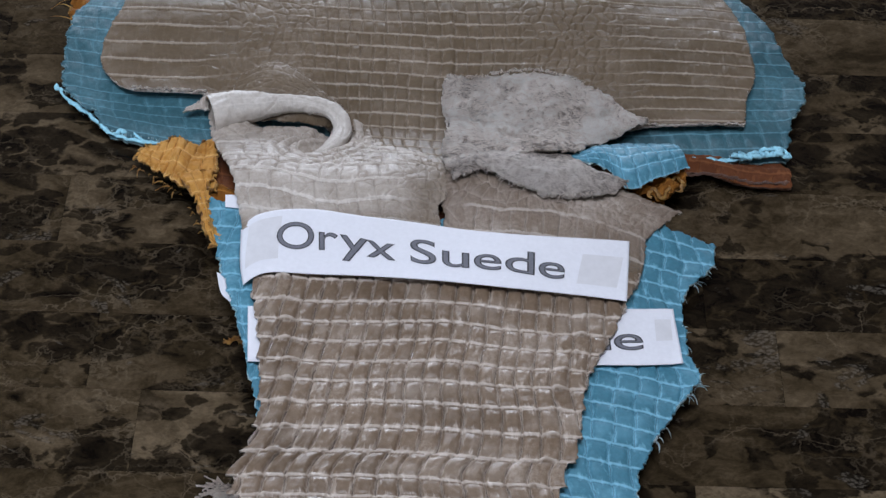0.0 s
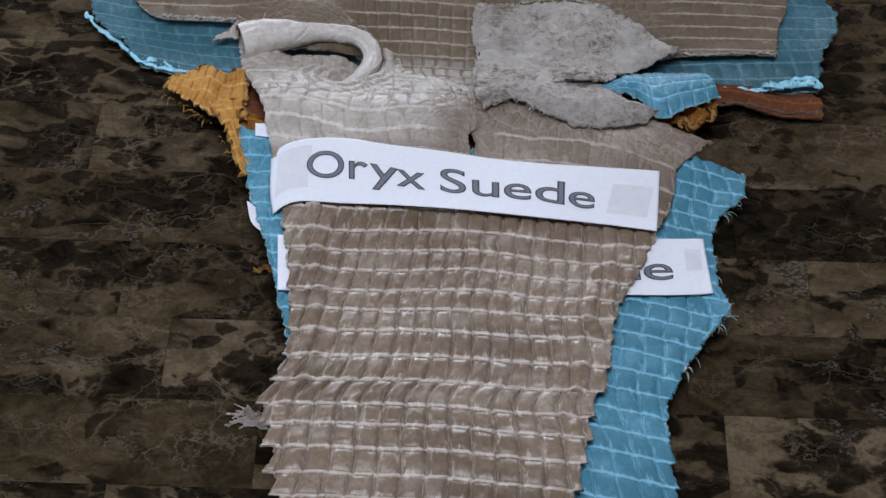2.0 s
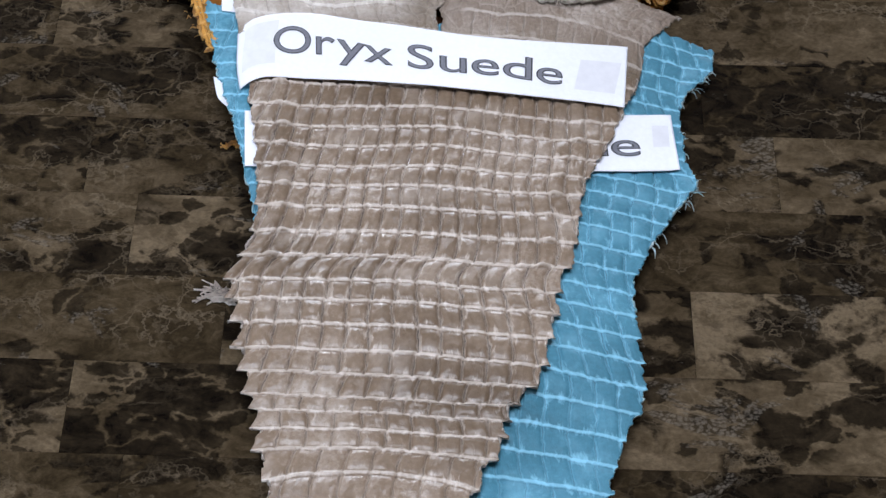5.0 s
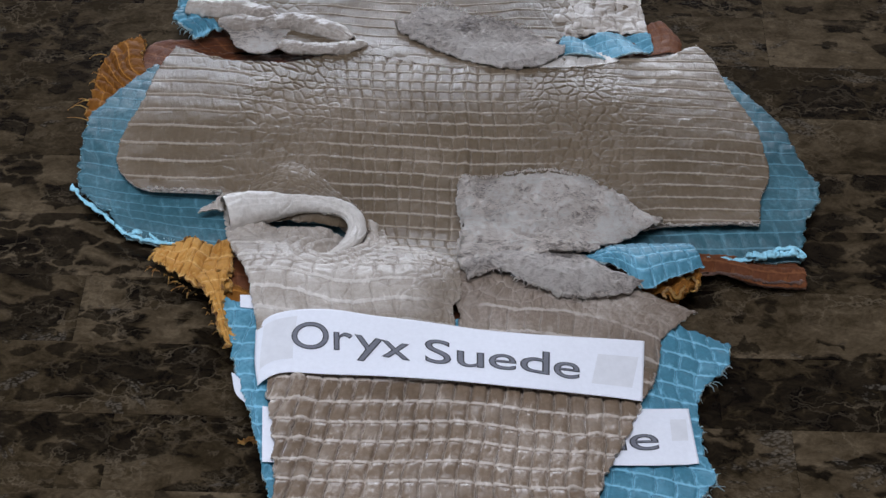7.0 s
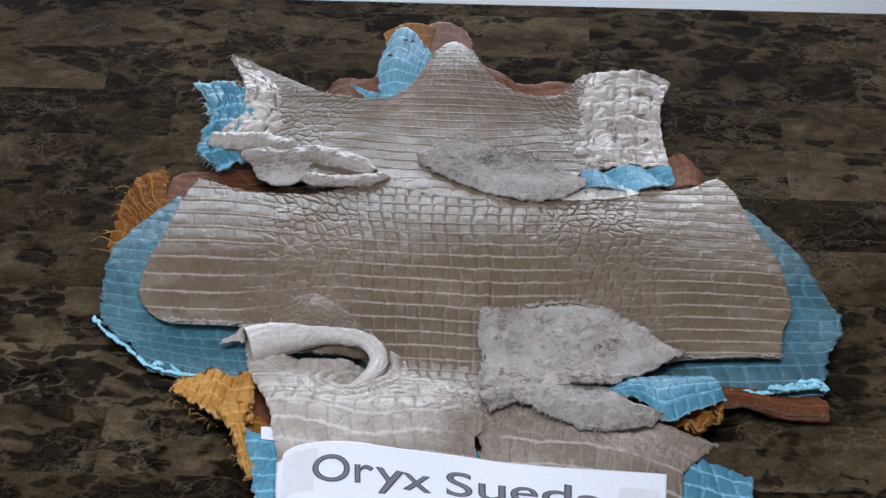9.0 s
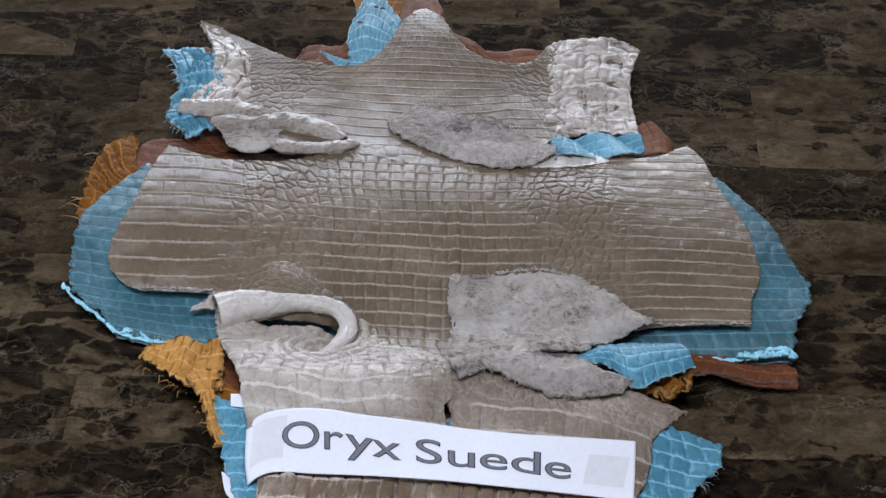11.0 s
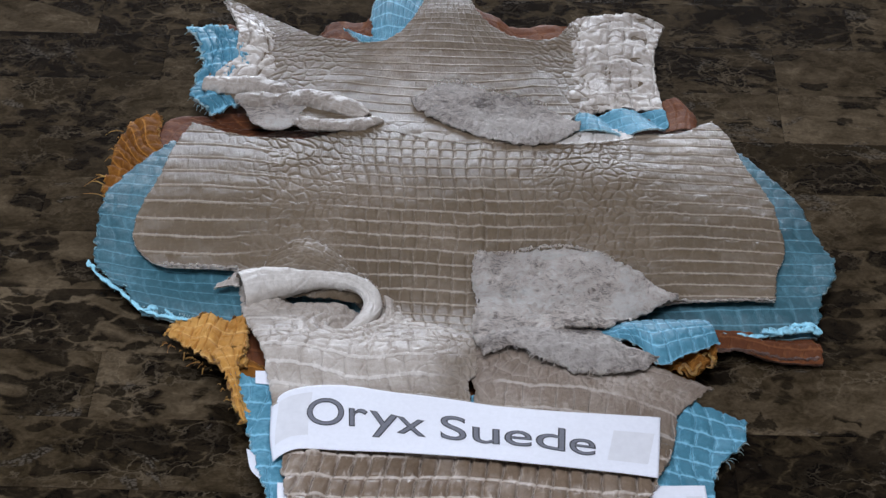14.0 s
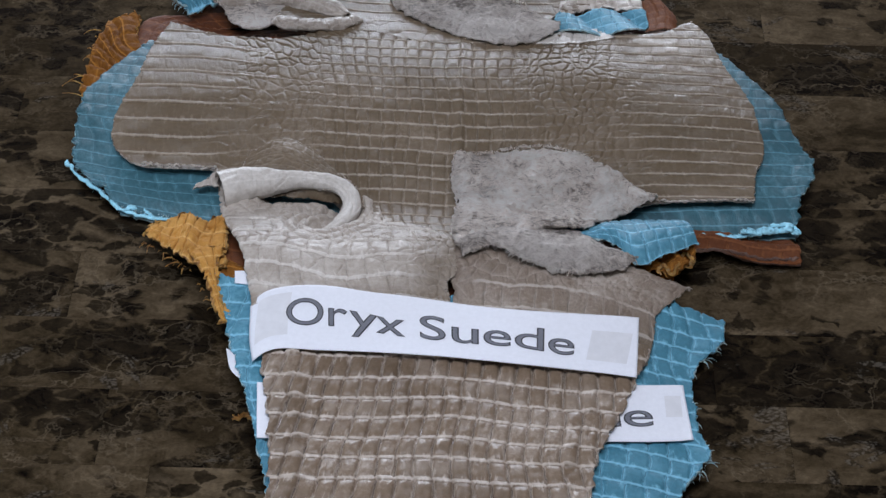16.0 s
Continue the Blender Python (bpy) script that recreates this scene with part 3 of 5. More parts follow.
sheet("head_panel", brown_hide, BR, [(-0.209, 0.168), (-0.106, 0.188), (-0.020, 0.202), (0.066, 0.197), (0.161, 0.201)], [(-0.241, 0.349), (-0.217, 0.345), (-0.153, 0.311), (-0.135, 0.341), (-0.105, 0.340), (-0.087, 0.391), (-0.065, 0.436), (-0.042, 0.449), (-0.021, 0.426), (-0.012, 0.370), (0.009, 0.351), (0.029, 0.332), (0.073, 0.342), (0.097, 0.315), (0.132, 0.268)], [(-0.209, 0.168), (-0.232, 0.207), (-0.241, 0.349)], [(0.161, 0.201), (0.156, 0.226), (0.132, 0.268)],
      cols=24, rows=12, res=(160, 80), lift=0.003, seed=2, ragged=0.0016)
sheet("foreleg_flap", brown_hide, BR, [(0.121, 0.166), (0.149, 0.164), (0.180, 0.170)], [(0.137, 0.202), (0.159, 0.219), (0.172, 0.214)], [(0.121, 0.166), (0.137, 0.202)], [(0.180, 0.170), (0.180, 0.196), (0.172, 0.214)],
      cols=6, rows=5, res=(60, 50), lift=0.010, seed=3, shape=lambda s, t, x, y: 0.006 * np.sin(math.pi * s) + 0.003 * np.sin(9 * s))
sheet("hind_leg_flap", brown_hide, BR, [(0.135, -0.123), (0.184, -0.094), (0.221, -0.099), (0.258, -0.100)], [(0.138, -0.075), (0.185, -0.070), (0.228, -0.068), (0.252, -0.065)], None, [(0.258, -0.100), (0.258, -0.085), (0.252, -0.065)],
      cols=9, rows=3, res=(120, 50), lift=0.004, seed=4, shape=lambda s, t, x, y: 0.007 * np.exp(-((t - 0.42) / 0.2) ** 2) + 0.003 * np.sin(5 * s))
torn_edge("torn_edge", brown_hide, BROWN_EDGE, [(0.1764, -0.1022), (0.1996, -0.098), (0.2282, -0.1039), (0.256, -0.1034)], 0.010, 7, 0.0014, 0.0016)
sheet("tail_panel", brown_hide, BR, [(-0.016, -0.595), (0.031, -0.618), (0.068, -0.586)], [(-0.124, -0.080), (-0.081, -0.081), (-0.022, -0.083), (0.191, -0.049)], [(-0.016, -0.595), (-0.052, -0.537), (-0.086, -0.426), (-0.110, -0.292), (-0.125, -0.073)], [(0.068, -0.586), (0.086, -0.462), (0.108, -0.279), (0.146, -0.071)],
      cols=16, rows=26, res=(90, 160), lift=0.002, seed=5)
sheet("thigh_piece", brown_hide, BR, [(-0.220, -0.087), (-0.196, -0.114), (-0.163, -0.149), (-0.150, -0.158)], [(-0.230, -0.065), (-0.202, -0.066), (-0.159, -0.065)], cols=6, rows=3, res=(60, 40), lift=0.004, seed=6)

OR = [ORANGE, ORANGE_EDGE]
ochre_hide = thing("crocodile_hide", "ochre orange crocodile hide with frayed edges", "hide", "pile of hides")
sheet("body_panel", ochre_hide, OR, [(-0.270, -0.007), (-0.023, -0.036), (0.206, -0.017)], [(-0.272, 0.196), (-0.240, 0.130), (-0.029, 0.120), (0.159, 0.130)], [(-0.270, -0.007), (-0.301, 0.068), (-0.303, 0.117), (-0.301, 0.160), (-0.289, 0.188), (-0.272, 0.196)], [(0.206, -0.017), (0.217, 0.078), (0.159, 0.172)],
      cols=32, rows=13, res=(240, 180), lift=0.0045, seed=7, ragged=0.0026, depth=0.0016, ridge=0.0005, crease=0.0012,
      shape=lambda s, t, x, y: 0.0040 * np.clip((-0.262 - x) / 0.02, 0, 1) * np.abs(np.sin(t * 13 * math.pi + 1.2 * vnoise(x, y, 20.0, 3, 1))) ** 0.6)
sheet("hind_leg_piece", ochre_hide, [OCHRE_LEG, ORANGE_EDGE], [(-0.231, -0.096), (-0.212, -0.115), (-0.191, -0.140), (-0.165, -0.148)], [(-0.221, -0.082), (-0.202, -0.080), (-0.187, -0.084), (-0.171, -0.084)], [(-0.231, -0.096), (-0.226, -0.090), (-0.221, -0.082)], [(-0.165, -0.148), (-0.167, -0.120), (-0.171, -0.084)],
      cols=7, rows=3, res=(160, 110), depth=0.0022, lift=0.012, seed=8, shape=lambda s, t, x, y: 0.004 * np.exp(-((s - 0.55) / 0.15) ** 2) - 0.004 * (1 - t) + 0.003 * np.sin(11 * s + 4 * t) * t, ragged=0.0022, crease=0.0018)
sheet("thigh_strip", ochre_hide, [OCHRE_LEG, ORANGE_EDGE], [(-0.1635, -0.1998), (-0.1583, -0.196)], [(-0.1951, -0.1283), (-0.1679, -0.1272)], [(-0.1635, -0.1998), (-0.177, -0.1602), (-0.1951, -0.1283)], [(-0.1583, -0.196), (-0.1677, -0.1599), (-0.1679, -0.1272)],
      cols=3, rows=6, res=(50, 130), lift=0.0125, seed=14, depth=0.0016, crease=0.0020, ragged=0.0026)
sheet("tail_panel", ochre_hide, OR, [(-0.023, -0.580), (0.021, -0.604), (0.061, -0.571)], [(-0.187, -0.137), (-0.166, -0.135), (-0.117, -0.169), (-0.019, -0.192), (0.060, -0.185), (0.179, -0.096)], [(-0.023, -0.580), (-0.067, -0.516), (-0.111, -0.337), (-0.127, -0.275), (-0.158, -0.175), (-0.177, -0.146), (-0.182, -0.140)], [(0.061, -0.571), (0.079, -0.456), (0.104, -0.277), (0.127, -0.121)],
      cols=16, rows=30, res=(90, 180), lift=0.005, seed=9, ragged=0.002)
sheet("hind_leg_tip", ochre_hide, OR, [(0.121, -0.153), (0.142, -0.139), (0.158, -0.140), (0.173, -0.124)], [(0.122, -0.127), (0.145, -0.122), (0.161, -0.110), (0.174, -0.101)], None, [(0.173, -0.124), (0.177, -0.114), (0.174, -0.101)],
      cols=5, rows=4, res=(80, 60), lift=0.010, seed=10, shape=lambda s, t, x, y: 0.009 * np.abs(np.sin(9 * s + 3 * t)) * (0.3 + t), ragged=0.0014, crease=0.0022)
torn_edge("torn_edge", ochre_hide, ORANGE_EDGE, [(0.1481, -0.1439), (0.1515, -0.1338), (0.1584, -0.1416), (0.1692, -0.1141), (0.1738, -0.1241), (0.1679, -0.1331)], 0.014, 9, 0.0012, 0.002)
sheet("head_scrap", ochre_hide, OR, [(-0.091, 0.366), (-0.056, 0.384)], [(-0.099, 0.426), (-0.079, 0.445), (-0.052, 0.438)], None, None, cols=5, rows=3, res=(50, 40), lift=0.004, seed=11)
fringe("frayed_fringe", ochre_hide, ORANGE_EDGE, [(-0.300, 0.060), (-0.304, 0.110), (-0.301, 0.160), (-0.287, 0.190)], 11, 0.021, 0.008, 3)
fringe("frayed_fringe", ochre_hide, ORANGE_EDGE, [(-0.161, -0.204), (-0.176, -0.171), (-0.189, -0.150), (-0.228, -0.110)], 10, 0.004, 0.006, 4)
fringe("frayed_fringe", ochre_hide, ORANGE_EDGE, [(-0.189, -0.150), (-0.210, -0.128), (-0.228, -0.110), (-0.224, -0.105)], 26, 0.006, 0.010, 9)

# ---- blue hide ----
BL = [BLUE, BLUE_EDGE]
# scale rows of the blue tail stand wider apart towards its tip
TAIL_Y = np.linspace(-0.90, -0.05, 300)
TAIL_ROW = np.concatenate([[0.0], np.cumsum(np.diff(TAIL_Y) / np.interp(TAIL_Y[1:], [-0.70, -0.55, -0.35, -0.15], [0.0270, 0.0220, 0.0165, 0.0150]))])


def blue_rows(s, t, x, y):
    return 50.0 + np.interp(y + 0.13 * (x - 0.03), TAIL_Y, TAIL_ROW)


blue_hide = thing("crocodile_hide", "sky blue crocodile hide with embossed scales and torn edges", "hide", "pile of hides")
# the body panel's shade is put into its darker blue
sheet("body_panel", blue_hide, [BLUE_SHADED, BLUE_EDGE], [(-0.252, -0.063), (-0.222, -0.074), (-0.174, -0.085), (-0.022, -0.101), (0.137, -0.085), (0.182, -0.079), (0.223, -0.074), (0.257, -0.071)], [(-0.253, 0.141), (-0.190, 0.124), (-0.028, 0.137), (0.147, 0.131), (0.212, 0.143)],
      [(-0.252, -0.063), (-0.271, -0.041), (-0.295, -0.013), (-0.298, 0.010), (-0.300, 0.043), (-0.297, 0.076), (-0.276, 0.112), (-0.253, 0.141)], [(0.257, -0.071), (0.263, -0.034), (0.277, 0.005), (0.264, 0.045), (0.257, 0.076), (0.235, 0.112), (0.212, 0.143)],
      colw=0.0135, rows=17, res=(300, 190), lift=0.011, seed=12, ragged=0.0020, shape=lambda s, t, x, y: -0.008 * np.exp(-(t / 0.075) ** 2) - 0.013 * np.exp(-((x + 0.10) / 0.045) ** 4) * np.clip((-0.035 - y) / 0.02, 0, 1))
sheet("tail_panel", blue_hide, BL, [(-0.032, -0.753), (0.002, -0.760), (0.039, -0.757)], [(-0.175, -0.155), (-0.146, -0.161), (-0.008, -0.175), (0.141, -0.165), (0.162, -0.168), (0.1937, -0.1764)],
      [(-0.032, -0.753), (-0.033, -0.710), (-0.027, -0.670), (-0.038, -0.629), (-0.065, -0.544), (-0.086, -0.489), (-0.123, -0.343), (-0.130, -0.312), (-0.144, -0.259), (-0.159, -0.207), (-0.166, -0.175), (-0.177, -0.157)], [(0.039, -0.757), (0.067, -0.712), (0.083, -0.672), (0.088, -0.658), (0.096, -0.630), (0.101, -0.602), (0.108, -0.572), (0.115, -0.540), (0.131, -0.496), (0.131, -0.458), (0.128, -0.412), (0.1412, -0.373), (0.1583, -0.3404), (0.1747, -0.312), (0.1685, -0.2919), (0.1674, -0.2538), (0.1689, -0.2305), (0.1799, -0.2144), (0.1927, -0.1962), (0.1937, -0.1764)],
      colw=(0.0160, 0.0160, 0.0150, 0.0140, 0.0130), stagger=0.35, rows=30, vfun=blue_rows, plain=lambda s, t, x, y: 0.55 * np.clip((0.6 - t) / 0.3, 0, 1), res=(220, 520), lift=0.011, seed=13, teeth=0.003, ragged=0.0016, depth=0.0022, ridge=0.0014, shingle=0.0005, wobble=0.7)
sheet("foreleg_piece", blue_hide, BL, [(-0.226, 0.182), (-0.215, 0.186), (-0.192, 0.200)], [(-0.260, 0.327), (-0.241, 0.332), (-0.214, 0.319)], [(-0.226, 0.182), (-0.246, 0.212), (-0.242, 0.266), (-0.260, 0.327)], [(-0.192, 0.200), (-0.203, 0.258), (-0.214, 0.319)],
      cols=5, rows=6, res=(110, 150), lift=0.012, seed=15, ragged=0.0030, depth=0.0026, crease=0.0024, shape=lambda s, t, x, y: 0.004 * np.sin(math.pi * t) + 0.003 * np.abs(np.sin(9 * t + 3 * s)))
fringe("frayed_fringe", blue_hide, BLUE_EDGE, [(-0.226, 0.182), (-0.246, 0.212), (-0.242, 0.266), (-0.260, 0.327)], 50, 0.006, 0.012, 8)
tongue = sheet("neck_tongue", blue_hide, BL, [(-0.112, 0.288), (-0.082, 0.281), (-0.053, 0.298)], [(-0.094, 0.388), (-0.083, 0.421), (-0.068, 0.406), (-0.053, 0.366)], [(-0.112, 0.288), (-0.098, 0.302), (-0.099, 0.342), (-0.094, 0.388)], [(-0.053, 0.298), (-0.061, 0.324), (-0.053, 0.366)],
      cols=9, rows=7, res=(80, 90), lift=0.012, seed=16, ragged=0.0012)
for hx, hy in [(-0.077, 0.391), (-0.071, 0.388), (-0.090, 0.360)]:
    bm = bmesh.new()
    bmesh.ops.create_cone(bm, cap_ends=True, segments=12, radius1=0.0016, radius2=0.0012, depth=0.0008, matrix=Matrix.LocRotScale((hx, hy, TOP + 0.0146 + float(fold_height(np.array(hx), np.array(hy)))), None, (1.6, 1.0, 1.0)))
    part("nail_hole", bm, INK_EDGE, tongue, "dark nail hole")
sheet("loose_strip", blue_hide, BL, [(-0.119, 0.305), (-0.107, 0.290), (-0.098, 0.287)], [(-0.124, 0.309), (-0.107, 0.300), (-0.096, 0.293)], None, None, cols=3, rows=1, res=(40, 12), lift=0.016, seed=17)
sheet("foreleg_flap", blue_hide, BL, [(0.076, 0.149), (0.111, 0.146), (0.134, 0.151), (0.155, 0.166)], [(0.079, 0.174), (0.117, 0.186), (0.136, 0.190), (0.153, 0.188)], None, None,
      cols=8, rows=3, res=(110, 50), lift=0.016, seed=18, shape=lambda s, t, x, y: 0.006 * np.abs(np.sin(6.5 * s + 1.5 * t)))
sheet("hind_leg_flap", blue_hide, BL, [(0.0928, -0.1125), (0.1138, -0.1212), (0.1321, -0.1474), (0.1541, -0.1302), (0.1787, -0.1101)], [(0.0913, -0.1074), (0.1067, -0.0911), (0.1362, -0.0806), (0.1689, -0.0779)], None, None,
      cols=9, rows=4, res=(140, 100), lift=0.0185, seed=19, shape=lambda s, t, x, y: 0.009 * np.sin(math.pi * np.clip(t, 0, 1) * 0.8 + 0.35) * np.clip(s / 0.3, 0.2, 1), ragged=0.0006, depth=0.0016)
torn_edge("torn_edge", blue_hide, BLUE_RIM, [(-0.302, -0.002), (-0.296, -0.017), (-0.273, -0.040), (-0.253, -0.062), (-0.223, -0.073), (-0.201, -0.076)], 0.0065, 1, 0.0015)
torn_edge("torn_edge", blue_hide, BLUE_RIM, [(-0.253, -0.062), (-0.237, -0.060), (-0.223, -0.073), (-0.175, -0.082)], 0.0060, 2, 0.0015)
torn_edge("torn_edge", blue_hide, BLUE_RIM, [(0.183, -0.077), (0.206, -0.077), (0.226, -0.072), (0.242, -0.059), (0.254, -0.063), (0.258, -0.070)], 0.0075, 3, 0.0021)
torn_edge("torn_edge", blue_hide, BLUE_RIM, [(0.215, -0.075), (0.232, -0.072), (0.250, -0.069), (0.259, -0.071)], 0.0105, 4, 0.0026)
fringe("frayed_fringe", blue_hide, BLUE_EDGE, [(-0.175, -0.076), (-0.223, -0.067), (-0.253, -0.056), (-0.273, -0.034), (-0.296, -0.006)], 90, 0.006, 0.005, 5)
fringe("frayed_fringe", blue_hide, BLUE_EDGE, [(0.258, -0.064), (0.233, -0.060), (0.206, -0.073), (0.183, -0.071)], 50, 0.006, 0.005, 6)
fringe("frayed_fringe", blue_hide, BLUE_EDGE, [(0.1927, -0.1962), (0.1799, -0.2144), (0.1689, -0.2305), (0.1674, -0.2538), (0.1685, -0.2919), (0.1747, -0.312), (0.1583, -0.3404), (0.1412, -0.373)], 44, 0.007, 0.010, 7)

# ---- taupe hide, on top ----
TA = [BEIGE, BEIGE_SUEDE]


def belly_rows(s, t, x, y):
    """Scale rows of the belly: they bend up and stand wider apart towards the flanks."""
    off = x + 0.02
    pitch = 0.0137 + np.where(off < 0, 0.0036, -0.0016) * np.clip((np.abs(off) - 0.09) / 0.08, 0, 1)
    return 60.3 + (y - 0.05 - 0.12 * (1 + 4 * t ** 2 + 1.1 * (off < 0)) * off ** 2) / pitch


taupe_hide = thing("crocodile_hide", "taupe crocodile hide with folded legs, topmost in the pile", "hide", "pile of hides")
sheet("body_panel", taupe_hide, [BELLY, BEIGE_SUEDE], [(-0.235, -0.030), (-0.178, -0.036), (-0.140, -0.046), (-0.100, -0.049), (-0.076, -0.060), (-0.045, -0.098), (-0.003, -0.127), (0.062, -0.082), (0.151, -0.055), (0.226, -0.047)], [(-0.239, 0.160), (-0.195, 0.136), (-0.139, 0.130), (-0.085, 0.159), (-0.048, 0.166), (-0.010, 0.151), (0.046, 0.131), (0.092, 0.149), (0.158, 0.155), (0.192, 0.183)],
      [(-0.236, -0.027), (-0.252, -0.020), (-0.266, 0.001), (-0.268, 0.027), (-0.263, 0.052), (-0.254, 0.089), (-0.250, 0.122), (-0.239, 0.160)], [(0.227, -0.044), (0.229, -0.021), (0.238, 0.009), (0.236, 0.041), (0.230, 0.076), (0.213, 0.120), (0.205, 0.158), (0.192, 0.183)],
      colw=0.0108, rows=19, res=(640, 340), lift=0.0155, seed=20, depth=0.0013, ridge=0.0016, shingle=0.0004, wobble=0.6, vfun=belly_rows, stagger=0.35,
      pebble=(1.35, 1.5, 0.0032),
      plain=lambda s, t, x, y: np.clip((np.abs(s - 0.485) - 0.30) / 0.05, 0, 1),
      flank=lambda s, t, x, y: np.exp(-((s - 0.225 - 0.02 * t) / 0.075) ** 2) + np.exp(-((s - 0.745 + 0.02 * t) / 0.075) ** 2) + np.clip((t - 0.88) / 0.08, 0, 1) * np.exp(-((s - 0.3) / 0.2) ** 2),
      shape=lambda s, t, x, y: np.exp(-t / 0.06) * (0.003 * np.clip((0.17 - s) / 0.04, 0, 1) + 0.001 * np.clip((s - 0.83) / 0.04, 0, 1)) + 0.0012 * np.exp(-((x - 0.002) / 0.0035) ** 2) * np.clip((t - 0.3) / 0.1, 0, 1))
# rows of scales along the neck stand closer towards the snout
NECK_Y = np.linspace(0.10, 0.42, 200)
NECK_ROW = np.concatenate([[0.0], np.cumsum(np.diff(NECK_Y) / np.interp(NECK_Y[1:], [0.18, 0.25, 0.31, 0.38], [0.0150, 0.0125, 0.0085, 0.0058]))])
sheet("head_panel", taupe_hide, [BELLY, BEIGE_SUEDE], [(-0.239, 0.236), (-0.201, 0.189), (-0.161, 0.175), (-0.122, 0.155), (-0.080, 0.145), (-0.028, 0.127), (0.018, 0.129), (0.055, 0.137), (0.079, 0.180), (0.112, 0.194), (0.152, 0.195)],
      [(-0.235, 0.374), (-0.213, 0.360), (-0.185, 0.330), (-0.152, 0.301), (-0.122, 0.290), (-0.092, 0.288), (-0.075, 0.300), (-0.061, 0.327), (-0.050, 0.361), (-0.034, 0.385), (-0.018, 0.368), (-0.004, 0.332), (0.012, 0.310), (0.032, 0.298), (0.061, 0.298), (0.074, 0.318), (0.085, 0.336), (0.113, 0.346), (0.143, 0.351), (0.160, 0.336)],
      [(-0.239, 0.236), (-0.216, 0.270), (-0.218, 0.321), (-0.235, 0.374)], [(0.152, 0.195), (0.148, 0.251), (0.148, 0.287), (0.160, 0.336)],
      colw=0.0115, rows=13, res=(520, 280), lift=0.0165, seed=21, depth=0.0004, ridge=0.0011, wobble=0.55, stagger=0.3, plain=lambda s, t, x, y: 0.75 - 0.6 * np.clip((y - 0.27) / 0.05, 0, 1), pebble=(1.2, 1.1, 0.0015),
      vfun=lambda s, t, x, y: 50.0 + np.interp(y + np.clip((y - 0.27) / 0.08, -0.4, 1) * 3.5 * np.minimum((x + 0.034) ** 2, 0.006), NECK_Y, NECK_ROW),
      ufun=lambda s, t, x, y: 50.0 + (x + 0.034) / np.interp(y, [0.18, 0.27, 0.32, 0.38], [0.0125, 0.0100, 0.0062, 0.0042]),
      flank=lambda s, t, x, y: np.clip((np.abs(x + 0.034) - 0.060 - 0.05 * np.clip((0.27 - y) / 0.1, 0, 1)) / 0.03, 0, 1) + 0.8 * np.clip((0.15 - t) / 0.1, 0, 1))
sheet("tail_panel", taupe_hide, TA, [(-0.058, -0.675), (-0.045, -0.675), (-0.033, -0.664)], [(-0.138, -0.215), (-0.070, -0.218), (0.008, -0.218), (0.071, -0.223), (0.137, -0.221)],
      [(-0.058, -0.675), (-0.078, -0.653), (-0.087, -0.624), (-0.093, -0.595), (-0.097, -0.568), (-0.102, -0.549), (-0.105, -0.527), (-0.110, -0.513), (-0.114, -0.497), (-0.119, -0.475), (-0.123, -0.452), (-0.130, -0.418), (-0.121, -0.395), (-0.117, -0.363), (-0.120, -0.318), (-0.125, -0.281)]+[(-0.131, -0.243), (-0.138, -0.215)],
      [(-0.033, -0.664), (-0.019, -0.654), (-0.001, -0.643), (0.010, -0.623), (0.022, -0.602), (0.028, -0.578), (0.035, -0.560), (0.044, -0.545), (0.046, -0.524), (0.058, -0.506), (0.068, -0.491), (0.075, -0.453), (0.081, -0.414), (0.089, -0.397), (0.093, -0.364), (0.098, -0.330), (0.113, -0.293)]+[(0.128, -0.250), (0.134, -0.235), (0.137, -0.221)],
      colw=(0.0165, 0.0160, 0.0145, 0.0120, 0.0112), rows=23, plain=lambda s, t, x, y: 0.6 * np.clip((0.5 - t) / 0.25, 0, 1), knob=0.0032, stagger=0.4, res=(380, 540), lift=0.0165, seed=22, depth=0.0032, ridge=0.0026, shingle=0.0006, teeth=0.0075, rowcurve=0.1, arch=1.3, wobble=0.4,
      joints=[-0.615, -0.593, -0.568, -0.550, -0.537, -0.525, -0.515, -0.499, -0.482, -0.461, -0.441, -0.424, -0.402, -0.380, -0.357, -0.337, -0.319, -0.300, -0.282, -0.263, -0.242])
# the hind leg that is turned over: the middle line of its roll, how high it lies, and the depth of the pocket under it
ROLL = curve([(-0.1772, -0.0576), (-0.16, -0.0514), (-0.1347, -0.0483), (-0.1134, -0.0474), (-0.092, -0.0506), (-0.08, -0.0597), (-0.078, -0.0738), (-0.0848, -0.0887), (-0.0991, -0.1011)], 90)
ROLL_LIFT = np.interp(np.linspace(0, 1, 260), [0, 0.22, 0.4, 0.7, 1], [0.0180, 0.0190, 0.0220, 0.0210, 0.0180])
POCKET = np.interp(np.linspace(0, 1, 90), [0.18, 0.28, 0.62, 0.78, 0.95], [0.0, 0.0135, 0.0145, 0.008, 0.0])


